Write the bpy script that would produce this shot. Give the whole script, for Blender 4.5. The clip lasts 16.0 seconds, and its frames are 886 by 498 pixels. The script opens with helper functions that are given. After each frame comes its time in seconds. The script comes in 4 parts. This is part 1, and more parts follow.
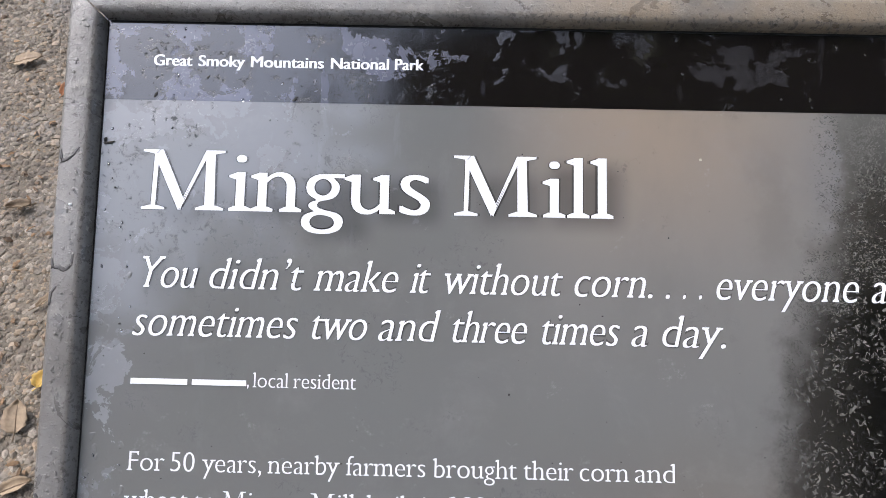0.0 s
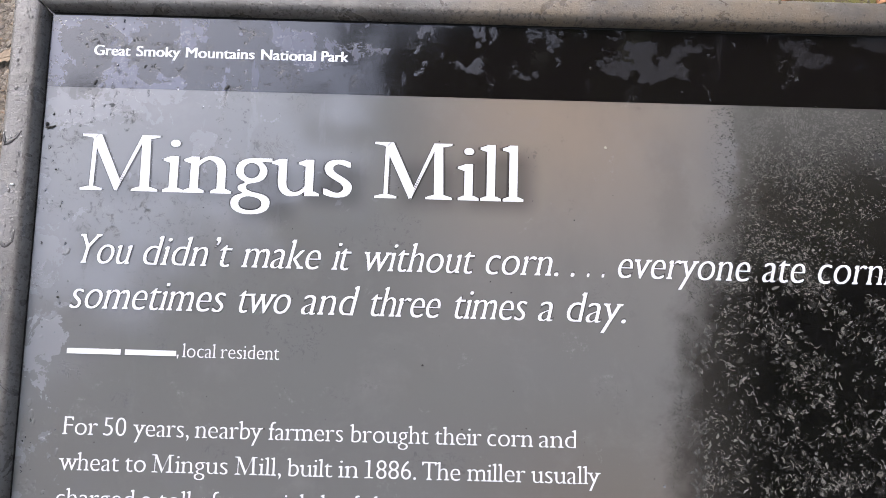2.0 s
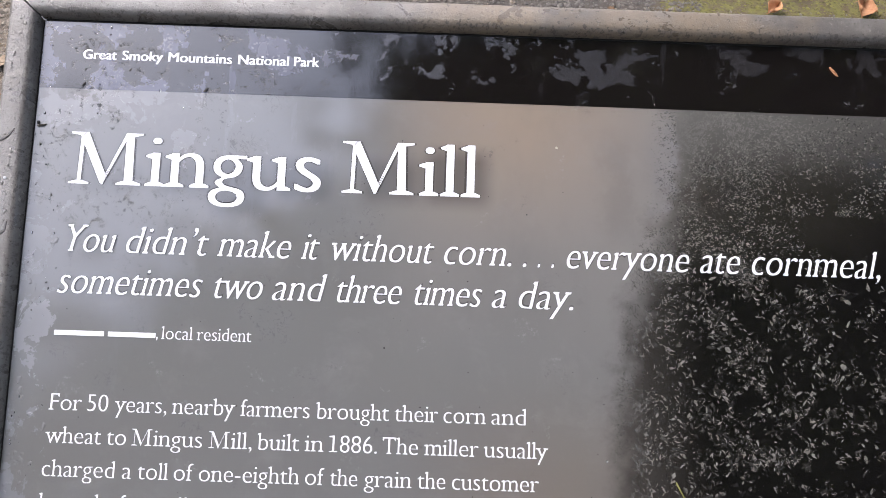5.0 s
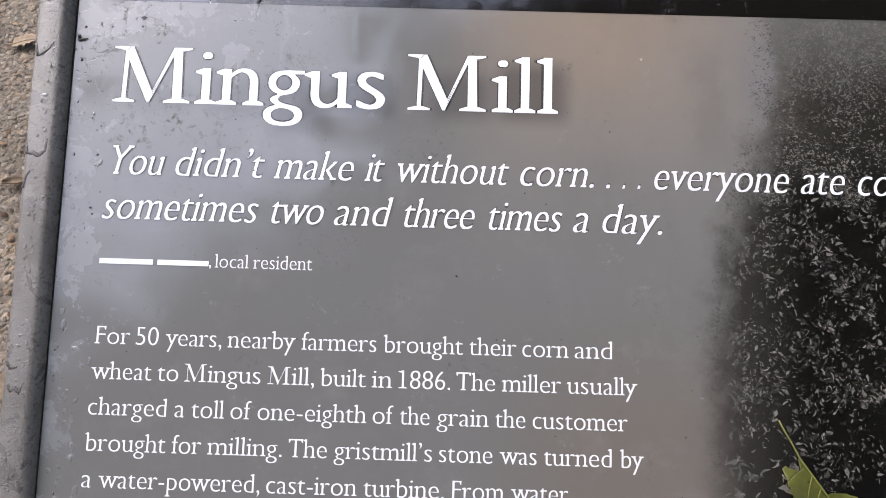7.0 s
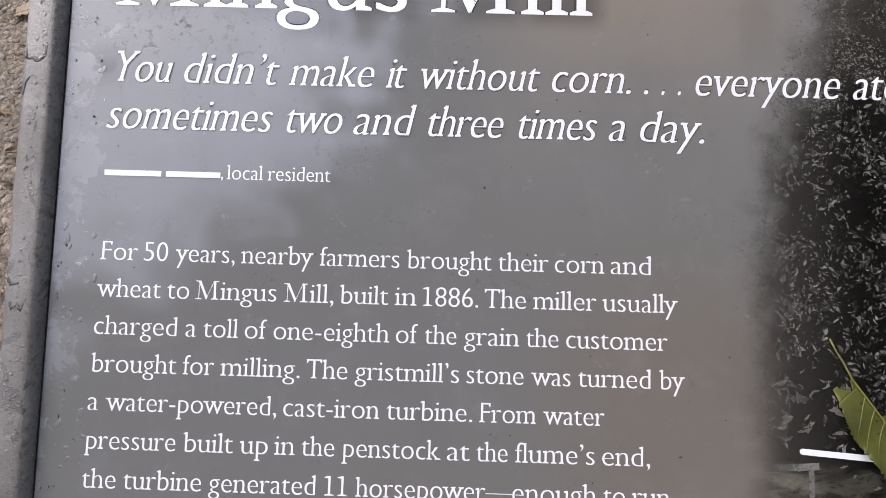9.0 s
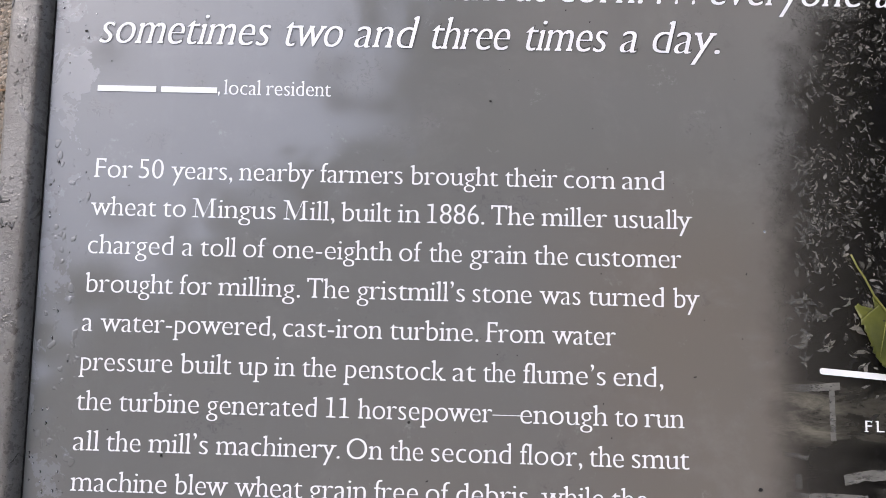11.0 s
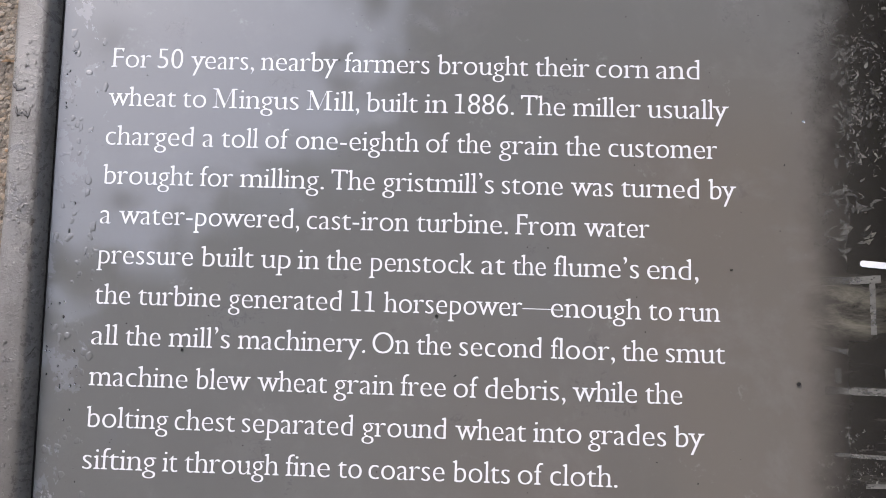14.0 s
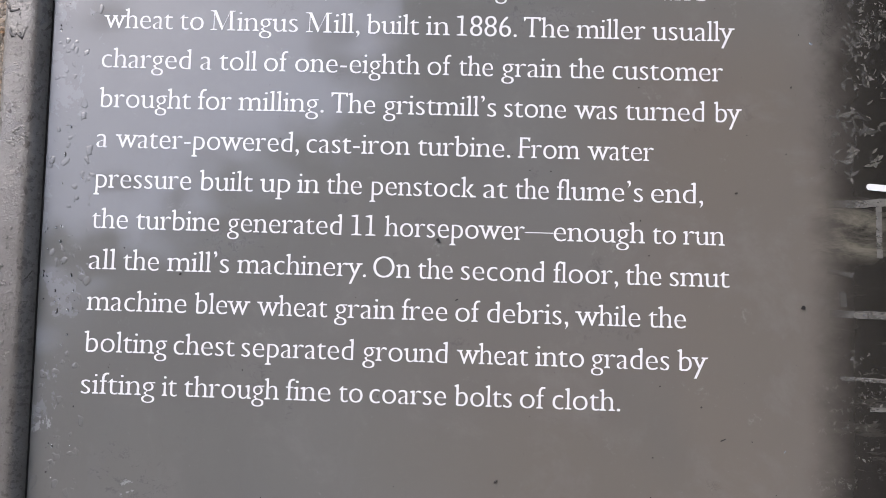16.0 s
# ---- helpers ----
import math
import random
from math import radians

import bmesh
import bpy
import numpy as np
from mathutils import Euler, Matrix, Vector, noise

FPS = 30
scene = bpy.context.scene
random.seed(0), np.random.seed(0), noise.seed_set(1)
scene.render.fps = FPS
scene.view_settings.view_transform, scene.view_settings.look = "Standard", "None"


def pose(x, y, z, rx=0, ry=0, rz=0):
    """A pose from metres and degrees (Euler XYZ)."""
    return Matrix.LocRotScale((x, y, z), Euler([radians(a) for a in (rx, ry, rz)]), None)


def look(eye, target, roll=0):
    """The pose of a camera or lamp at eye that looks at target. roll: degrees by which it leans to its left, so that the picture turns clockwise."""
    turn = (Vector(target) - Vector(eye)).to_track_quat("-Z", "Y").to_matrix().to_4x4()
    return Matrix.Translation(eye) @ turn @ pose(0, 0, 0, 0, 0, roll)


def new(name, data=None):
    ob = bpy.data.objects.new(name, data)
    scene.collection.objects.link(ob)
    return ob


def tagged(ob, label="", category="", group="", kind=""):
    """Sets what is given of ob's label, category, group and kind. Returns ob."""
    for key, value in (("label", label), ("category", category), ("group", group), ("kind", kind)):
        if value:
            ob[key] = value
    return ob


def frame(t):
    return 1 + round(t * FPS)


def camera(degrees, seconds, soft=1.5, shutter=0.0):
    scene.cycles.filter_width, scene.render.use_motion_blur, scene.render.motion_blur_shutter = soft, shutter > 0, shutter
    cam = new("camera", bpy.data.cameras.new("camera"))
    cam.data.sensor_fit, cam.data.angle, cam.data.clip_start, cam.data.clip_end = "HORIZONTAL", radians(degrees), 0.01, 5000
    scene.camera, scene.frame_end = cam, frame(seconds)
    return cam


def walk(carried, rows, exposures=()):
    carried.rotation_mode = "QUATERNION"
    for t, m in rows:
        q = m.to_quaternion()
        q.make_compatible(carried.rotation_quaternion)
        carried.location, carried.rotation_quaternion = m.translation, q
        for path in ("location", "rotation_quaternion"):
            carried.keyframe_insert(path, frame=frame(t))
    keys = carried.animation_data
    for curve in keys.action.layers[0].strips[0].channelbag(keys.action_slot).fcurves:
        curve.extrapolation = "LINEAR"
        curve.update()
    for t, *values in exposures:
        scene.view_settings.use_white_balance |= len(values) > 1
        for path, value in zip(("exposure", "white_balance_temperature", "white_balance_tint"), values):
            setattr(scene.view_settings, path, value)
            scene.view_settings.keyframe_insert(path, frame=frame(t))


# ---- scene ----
# Fitted path, in the upright frame of the sign's face: seconds, place, yaw, pitch, roll
cam = camera(60.2, 16.0, 0.85)
ROWS = [
    (0, 0.00627, 0.00467, 0.29129, 0.477, 7.006, 1.294),
    (0.5, 0.01015, 0.00714, 0.29113, -0.150, 6.803, 1.392),
    (1, 0.01846, 0.00426, 0.28995, -0.050, 6.673, 1.514),
    (1.5, 0.02802, -0.00262, 0.28627, 0.129, 7.021, 1.563),
    (2, 0.03670, -0.01419, 0.28007, -0.111, 7.263, 1.587),
    (2.5, 0.04174, -0.03021, 0.27299, -0.231, 8.338, 1.898),
    (3, 0.05108, -0.04255, 0.26848, -0.722, 8.857, 1.834),
    (3.2, 0.05536, -0.04511, 0.26580, -0.770, 9.250, 1.897),
    (5.5, 0.05066, -0.03395, 0.26906, -0.114, 7.649, 1.917),
    (6, 0.04506, -0.02544, 0.26294, -0.020, 7.712, 1.732),
    (6.5, 0.03502, -0.01756, 0.25206, 0.318, 7.607, 1.881),
    (7, 0.02729, -0.00649, 0.24318, 0.532, 7.380, 1.770),
    (7.5, 0.02575, 0.00411, 0.23561, 0.939, 6.954, 1.566),
    (8, 0.02372, 0.01004, 0.22912, 0.919, 6.634, 1.718),
    (8.5, 0.02280, 0.01407, 0.22238, 0.960, 6.138, 1.623),
    (9, 0.01955, 0.01578, 0.21688, 0.865, 6.279, 1.720),
    (11.5, 0.02117, 0.03116, 0.18621, 1.449, 5.395, 1.540),
    (12, 0.01928, 0.03271, 0.18272, 1.023, 5.249, 1.295),
    (12.5, 0.01680, 0.03593, 0.17547, 1.041, 5.555, 1.506),
    (13, 0.01701, 0.03931, 0.16945, 1.430, 5.490, 1.503),
    (13.5, 0.01306, 0.03976, 0.16351, 1.220, 4.851, 1.703),
    (14, 0.01256, 0.03965, 0.15601, 1.515, 5.013, 1.704),
    (14.5, 0.01228, 0.04204, 0.15057, 1.218, 4.681, 1.694),
    (15, 0.01168, 0.04275, 0.14434, 1.319, 4.493, 1.937),
    (15.5, 0.01197, 0.04305, 0.13960, 1.335, 4.180, 1.709),
    (16, 0.01200, 0.04434, 0.13548, 1.365, 3.883, 1.731),
]
SLOPE = 30.0                                    # the sign's face, from level
TIP_BACK = pose(0, 0, 0.9, SLOPE - 90)
STOPS = ((0, 0.23, 6200, 12), (3, 0.32, 6300, 15), (5.5, 0.37, 6350, 15), (7, 0.19, 6400, 15), (8.5, 0.10, 6400, 15), (12.5, 0.07, 6400, 15), (16, 0.07, 6400, 15))
walk(cam, [(t, TIP_BACK @ pose(x, y, z, 90 + pitch, 0, yaw) @ pose(0, 0, 0, 0, 0, roll)) for t, x, y, z, yaw, pitch, roll in ROWS],
     STOPS)
# The sign's face: x along it, y up it, z off it
BOARD = TIP_BACK @ pose(0, 0.302, 0, 90)

# ---- world and light: a soft overcast sky ----
world = bpy.data.worlds.new("overcast_sky")
scene.world = world
world.use_nodes = True
wn, wl = world.node_tree.nodes, world.node_tree.links
wn.clear()
sky = wn.new("ShaderNodeTexSky")
sky.sky_type, sky.sun_disc = "NISHITA", False
sky.sun_elevation, sky.sun_rotation = radians(50), radians(300)
sky.air_density, sky.dust_density = 1.0, 3.0
pale = wn.new("ShaderNodeHueSaturation")
pale.inputs["Saturation"].default_value = 0.62
wb = wn.new("ShaderNodeBackground")
wb.inputs["Strength"].default_value = 0.15
wo = wn.new("ShaderNodeOutputWorld")
wl.new(sky.outputs[0], pale.inputs["Color"])
# an overcast sky is brightest overhead
place = wn.new("ShaderNodeTexCoord")
axes = wn.new("ShaderNodeSeparateXYZ")
lift = wn.new("ShaderNodeMapRange")
lift.inputs["From Min"].default_value, lift.inputs["From Max"].default_value = 0.0, 1.0
lift.inputs["To Min"].default_value, lift.inputs["To Max"].default_value = 0.35, 4.6
veil = wn.new("ShaderNodeVectorMath")
veil.operation = "SCALE"
wl.new(place.outputs["Generated"], axes.inputs[0])
wl.new(axes.outputs["Z"], lift.inputs["Value"])
wl.new(pale.outputs[0], veil.inputs[0])
wl.new(lift.outputs[0], veil.inputs["Scale"])
wl.new(veil.outputs[0], wb.inputs["Color"])
wl.new(wb.outputs[0], wo.inputs["Surface"])

sun_data = bpy.data.lights.new("sun", "SUN")
sun_data.energy, sun_data.angle, sun_data.color = 0.6, radians(40), (1.0, 0.96, 0.9)
sun = new("sun", sun_data)
sun.matrix_world = look((-4, 4, 9), (0, 0, 0))


# ---- material helpers ----
class Nodes:
    """A small wrapper that makes node trees short to write."""

    def __init__(self, name):
        self.mat = bpy.data.materials.new(name)
        self.mat.use_nodes = True
        self.tree = self.mat.node_tree
        self.tree.nodes.clear()
        self.out = self.tree.nodes.new("ShaderNodeOutputMaterial")
        self.bsdf = self.tree.nodes.new("ShaderNodeBsdfPrincipled")
        self.tree.links.new(self.bsdf.outputs[0], self.out.inputs["Surface"])

    def put(self, socket, value):
        if hasattr(value, "is_output"):
            self.tree.links.new(value, socket)
        elif isinstance(value, (tuple, list)) and len(value) == 3 and socket.type == "RGBA":
            socket.default_value = (*value, 1)
        else:
            socket.default_value = value

    def set(self, **values):
        for key, value in values.items():
            self.put(self.bsdf.inputs[key.replace("_", " ")], value)
        return self

    def coords(self, scale=(1, 1, 1), kind="Object"):
        c = self.tree.nodes.new("ShaderNodeTexCoord")
        m = self.tree.nodes.new("ShaderNodeMapping")
        m.inputs["Scale"].default_value = scale
        self.tree.links.new(c.outputs[kind], m.inputs["Vector"])
        return m.outputs[0]

    def noise(self, scale, detail=4, rough=0.55, vector=None, warp=0.0):
        n = self.tree.nodes.new("ShaderNodeTexNoise")
        n.inputs["Scale"].default_value, n.inputs["Detail"].default_value = scale, detail
        n.inputs["Roughness"].default_value, n.inputs["Distortion"].default_value = rough, warp
        self.tree.links.new(vector if vector else self.coords(), n.inputs["Vector"])
        return n.outputs["Fac"]

    def cells(self, scale, feature="F1", vector=None):
        n = self.tree.nodes.new("ShaderNodeTexVoronoi")
        n.feature = feature
        n.inputs["Scale"].default_value = scale
        self.tree.links.new(vector if vector else self.coords(), n.inputs["Vector"])
        return n.outputs["Distance"]

    def sum(self, op, a, b=0.0, c=0.0):
        n = self.tree.nodes.new("ShaderNodeMath")
        n.operation = op
        for s, v in zip(n.inputs, (a, b, c)):
            self.put(s, v)
        return n.outputs[0]

    def step(self, value, low, high, a=0.0, b=1.0):
        n = self.tree.nodes.new("ShaderNodeMapRange")
        n.interpolation_type = "SMOOTHSTEP"
        for s, v in zip(("Value", "From Min", "From Max", "To Min", "To Max"), (value, low, high, a, b)):
            self.put(n.inputs[s], v)
        return n.outputs[0]

    def mix(self, fac, a, b):
        n = self.tree.nodes.new("ShaderNodeMix")
        n.data_type = "RGBA"
        self.put(n.inputs[0], fac), self.put(n.inputs[6], a), self.put(n.inputs[7], b)
        return n.outputs[2]

    def split(self, vector):
        n = self.tree.nodes.new("ShaderNodeSeparateXYZ")
        self.tree.links.new(vector, n.inputs[0])
        return n.outputs

    def random(self, islands=False):
        n = self.tree.nodes.new("ShaderNodeNewGeometry" if islands else "ShaderNodeObjectInfo")
        return n.outputs["Random Per Island" if islands else "Random"]

    def bump(self, height, strength=0.3, distance=0.001):
        n = self.tree.nodes.new("ShaderNodeBump")
        n.inputs["Strength"].default_value, n.inputs["Distance"].default_value = strength, distance
        self.tree.links.new(height, n.inputs["Height"])
        self.tree.links.new(n.outputs[0], self.bsdf.inputs["Normal"])
        return self


GREY_COOL, GREY_WARM = (0.142, 0.145, 0.142), (0.146, 0.130, 0.112)


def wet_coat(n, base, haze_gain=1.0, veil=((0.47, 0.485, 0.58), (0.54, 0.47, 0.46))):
    """The damp sheen shared by all that is printed on the face: dried hazy patches with reflected sky painted into
    their colour, beads and smears.
    """
    xyz = n.coords()
    u, v, _ = n.split(xyz)
    # hazy patches and painted sky sheen gather towards the upper end and the one upright edge
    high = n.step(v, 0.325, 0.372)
    rim_sky = n.sum("MULTIPLY", n.step(u, -0.124, -0.112, 1, 0), n.step(v, 0.20, 0.30, 0.62, 0.9))
    near_edge = n.sum("MAXIMUM", n.sum("MULTIPLY", n.step(u, -0.125, 0.02, 1, 0), high), n.sum("MAXIMUM", rim_sky, n.step(v, 0.375, 0.41, 0, 0.75)))
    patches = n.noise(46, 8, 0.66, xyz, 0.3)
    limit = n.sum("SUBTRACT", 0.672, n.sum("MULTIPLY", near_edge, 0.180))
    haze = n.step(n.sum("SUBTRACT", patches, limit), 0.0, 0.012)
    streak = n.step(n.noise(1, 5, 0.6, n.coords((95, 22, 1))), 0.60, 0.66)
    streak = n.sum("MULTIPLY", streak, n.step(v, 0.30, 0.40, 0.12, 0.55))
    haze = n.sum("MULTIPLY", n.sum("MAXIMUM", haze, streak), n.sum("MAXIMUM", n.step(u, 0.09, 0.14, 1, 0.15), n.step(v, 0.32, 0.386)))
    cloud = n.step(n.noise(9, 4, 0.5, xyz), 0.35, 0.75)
    # stronger and bluer to the left: reflected sky painted into the haze's colour
    haze_and_sky = n.sum("MULTIPLY", haze, n.step(u, -0.06, 0.05, 0.095 * haze_gain, 0.024 * haze_gain))
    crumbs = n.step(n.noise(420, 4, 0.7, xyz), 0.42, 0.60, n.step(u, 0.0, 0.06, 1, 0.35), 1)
    haze_and_sky = n.sum("MULTIPLY", haze_and_sky, crumbs)
    colour = n.mix(haze_and_sky, base, n.mix(n.step(u, -0.03, 0.07), *veil))
    # chalky spatter where drops have dried
    dried = n.sum("MULTIPLY", n.step(n.noise(52, 6, 0.7, xyz, 0.5), 0.60, 0.70), n.step(n.noise(520, 5, 0.75, xyz), 0.47, 0.60))
    dried = n.sum("MULTIPLY", dried, n.sum("MAXIMUM", n.step(u, 0.10, 0.13, 1, 0.05), n.step(v, 0.36, 0.386)))
    colour = n.mix(n.sum("MULTIPLY", dried, 0.20), colour, (0.42, 0.42, 0.42))
    # wet creases in the film: dark, dull, curled lines and pits
    worms = n.step(n.sum("ABSOLUTE", n.sum("SUBTRACT", n.noise(230, 4, 0.62, xyz, 0.9), 0.5)), 0.006, 0.028, 1, 0)
    worms = n.sum("MULTIPLY", worms, n.step(n.noise(95, 4, 0.65, xyz), 0.50, 0.60))
    pits = n.sum("MAXIMUM", n.step(n.noise(340, 4, 0.66, xyz, 0.3), 0.57, 0.66), worms)
    wet_zone = n.sum("MAXIMUM", n.step(n.noise(24, 3, 0.6, xyz), 0.57, 0.64, 0, 0.35), n.sum("MULTIPLY", n.step(n.noise(34, 5, 0.68, xyz), 0.48, 0.54), n.sum("MULTIPLY", n.step(u, -0.09, 0.0, 1.0, 0), n.step(v, 0.28, 0.35, 0.06, 1.0))))
    wet_zone = n.sum("MULTIPLY", wet_zone, n.sum("MAXIMUM", n.step(u, 0.09, 0.13, 1, 0), n.step(v, 0.375, 0.386, 0, 0.6)))
    pits = n.sum("MULTIPLY", pits, wet_zone)
    colour = n.mix(n.sum("MULTIPLY", pits, 0.75), colour, (0.020, 0.024, 0.026))
    ripple = n.noise(170, 4, 0.6, xyz)
    rough = n.sum("ADD", n.sum("MULTIPLY", haze, 0.17), n.sum("ADD", 0.055, n.sum("MULTIPLY", cloud, 0.07)))
    rough = n.sum("ADD", rough, n.sum("MULTIPLY", pits, 0.35))
    height = n.sum("ADD", n.sum("MULTIPLY", pits, -0.30), n.sum("ADD", n.sum("MULTIPLY", ripple, 0.10), n.sum("MULTIPLY", n.sum("MAXIMUM", haze, dried), 0.05)))
    n.set(Base_Color=colour, Roughness=rough, IOR=1.52, Specular_IOR_Level=n.sum("SUBTRACT", 1.0, n.sum("MULTIPLY", pits, 0.8))).bump(height, 0.40, 0.0006)
    return n.mat


def grey_ground(n):
    """The printed grey background, warmer in places."""
    xyz = n.coords()
    u, v, _ = n.split(xyz)
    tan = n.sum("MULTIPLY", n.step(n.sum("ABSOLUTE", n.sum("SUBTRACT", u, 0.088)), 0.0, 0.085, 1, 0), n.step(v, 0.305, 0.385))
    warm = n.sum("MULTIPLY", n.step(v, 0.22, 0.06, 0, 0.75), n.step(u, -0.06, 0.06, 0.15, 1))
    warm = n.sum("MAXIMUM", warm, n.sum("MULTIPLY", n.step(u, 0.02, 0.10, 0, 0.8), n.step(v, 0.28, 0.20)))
    soft = n.sum("MULTIPLY", n.noise(11, 3, 0.5, xyz), 0.35)
    tint = n.mix(n.sum("ADD", warm, soft), GREY_COOL, GREY_WARM)
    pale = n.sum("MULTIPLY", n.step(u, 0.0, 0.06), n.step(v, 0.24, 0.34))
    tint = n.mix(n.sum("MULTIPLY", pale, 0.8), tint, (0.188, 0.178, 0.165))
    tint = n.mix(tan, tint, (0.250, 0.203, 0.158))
    blotch = n.step(n.noise(30, 7, 0.68, xyz, 0.3), 0.50, 0.72, 0, 0.22)
    tint = n.mix(blotch, tint, (0.235, 0.225, 0.22))
    cloudy = n.step(n.noise(14, 5, 0.6, n.coords((1, 0.55, 1))), 0.48, 0.72, 0, 0.28)
    tint = n.mix(cloudy, tint, (0.105, 0.104, 0.100))
    grain = n.step(n.noise(700, 4, 0.7, xyz), 0.62, 0.74, 0, 0.25)
    return n.mix(grain, tint, (0.22, 0.215, 0.21)), u, v, xyz


def panel_material():
    n = Nodes("printed_panel")
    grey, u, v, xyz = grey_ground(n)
    # a grey photograph that fades in from its edge
    wob = n.sum("MULTIPLY", n.sum("SUBTRACT", n.noise(70, 6, 0.66, xyz), 0.5), n.step(v, 0.18, 0.26, 0.010, 0.030))
    fade = n.step(n.sum("ADD", u, wob), n.step(v, 0.26, 0.355, 0.1250, 0.140), n.step(v, 0.26, 0.355, 0.1450, 0.174))
    copse = n.sum("MULTIPLY", n.step(n.sum("ABSOLUTE", n.sum("SUBTRACT", n.sum("ADD", u, wob), 0.1345)), 0.001, 0.014, 0.16, 0), n.step(n.sum("ABSOLUTE", n.sum("SUBTRACT", v, 0.345)), 0.010, 0.034, 1, 0))
    fade = n.sum("MAXIMUM", fade, copse)
    mottle = n.step(n.noise(620, 6, 0.78, xyz, 0.6), 0.50, 0.72)
    broad = n.step(n.noise(34, 5, 0.62, xyz), 0.40, 0.64)
    deep = n.mix(n.step(u, 0.134, 0.175), (0.036, 0.033, 0.029), (0.0042, 0.0040, 0.0040))
    upper = n.sum("MULTIPLY", n.step(v, 0.300, 0.350), n.step(u, 0.285, 0.195, 0.1, 1))
    deep = n.mix(upper, deep, n.mix(n.step(u, 0.155, 0.20), (0.042, 0.038, 0.032), (0.019, 0.017, 0.014)))
    pale_leaf = n.mix(upper, (0.034, 0.033, 0.030), (0.105, 0.100, 0.088))
    photo = n.mix(n.sum("MULTIPLY", mottle, n.sum("MULTIPLY_ADD", broad, 0.6, 0.2)), deep, pale_leaf)
    misty = n.sum("MULTIPLY", n.step(v, 0.346, 0.387), n.step(u, 0.295, 0.165, 0.5, 0.85))
    photo = n.mix(n.sum("MULTIPLY", misty, n.step(mottle, 0.0, 1.0, 0.75, 1)), photo, (0.140, 0.137, 0.126))
    # long pale streaks of weathered boards and water low in the photograph
    bands = n.step(n.noise(1, 8, 0.70, n.coords((38, 190, 1)), 0.5), 0.50, 0.70)
    bands = n.sum("MULTIPLY", bands, n.step(v, 0.160, 0.128, 0.35, 1))
    photo = n.mix(n.sum("MULTIPLY", n.sum("MULTIPLY", bands, n.step(v, 0.166, 0.158)), 0.60), photo, (0.075, 0.071, 0.060))
    rubble = n.sum("MULTIPLY", n.step(n.noise(420, 5, 0.75, xyz, 0.6), 0.54, 0.66), n.step(n.noise(1, 4, 0.6, n.coords((30, 95, 1))), 0.47, 0.60))
    photo = n.mix(n.sum("MULTIPLY", rubble, n.step(v, 0.130, 0.122, 0, 0.75)), photo, (0.17, 0.166, 0.15))
    wash = n.sum("MULTIPLY", n.step(n.sum("ABSOLUTE", n.sum("SUBTRACT", v, 0.163)), 0.006, 0.012, 1, 0),
                 n.step(n.noise(1, 6, 0.66, n.coords((50, 150, 1)), 0.4), 0.34, 0.66))
    photo = n.mix(n.sum("MULTIPLY", wash, n.step(u, 0.160, 0.146, 0.35, 1)), photo, (0.150, 0.140, 0.110))
    # a bright gap of sky high in the photograph
    du = n.sum("MULTIPLY", n.sum("SUBTRACT", u, 0.1490), 72)
    dv = n.sum("MULTIPLY", n.sum("SUBTRACT", v, 0.362), 34)
    gap = n.sum("ADD", n.sum("MULTIPLY", du, du), n.sum("MULTIPLY", dv, dv))
    gap = n.step(n.sum("ADD", gap, n.sum("MULTIPLY", n.sum("SUBTRACT", n.noise(120, 5, 0.65, xyz), 0.5), 2.2)), 0.30, 1.05, 1, 0)
    photo = n.mix(n.sum("MULTIPLY", gap, 0.85), photo, (0.165, 0.164, 0.168))
    # the soft dark printing behind the title
    def soft_box(u0, u1, v0, v1, soft):
        across = n.sum("MULTIPLY", n.step(u, u0 - soft, u0 + soft), n.step(u, u1 - soft, u1 + soft, 1, 0))
        return n.sum("MULTIPLY", across, n.sum("MULTIPLY", n.step(v, v0 - soft, v0 + soft), n.step(v, v1 - soft, v1 + soft, 1, 0)))
    dark = 0.0
    for u0, u1, v0, v1, amount in ((-0.108, -0.082, 0.338, 0.350, 0.5), (-0.076, -0.052, 0.338, 0.353, 0.75), (-0.050, -0.026, 0.331, 0.354, 0.9), (-0.022, 0.002, 0.338, 0.355, 1.0),
                                   (0.018, 0.043, 0.338, 0.357, 0.8), (0.046, 0.074, 0.338, 0.362, 1.0)):
        dark = n.sum("MULTIPLY_ADD", soft_box(u0, u1, v0, v1, 0.0055), amount, dark)
    grey = n.mix(n.sum("MULTIPLY", dark, 0.55), grey, (0.035, 0.035, 0.036))
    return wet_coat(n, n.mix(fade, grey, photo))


def band_material():
    n = Nodes("black_band_print")
    # the bluer first tint paints the sky's reflection into the band's haze
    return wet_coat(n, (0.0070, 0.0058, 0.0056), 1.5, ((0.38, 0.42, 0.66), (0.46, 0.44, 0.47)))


def ink_material(name, colour, rough=0.22):
    n = Nodes(name)
    stain = n.noise(300, 4, 0.6)
    n.set(Base_Color=n.mix(n.sum("MULTIPLY", n.step(stain, 0.55, 0.75), 0.10), colour, (0.45, 0.45, 0.47)),
          Roughness=rough, Specular_IOR_Level=0.5)
    return n.mat


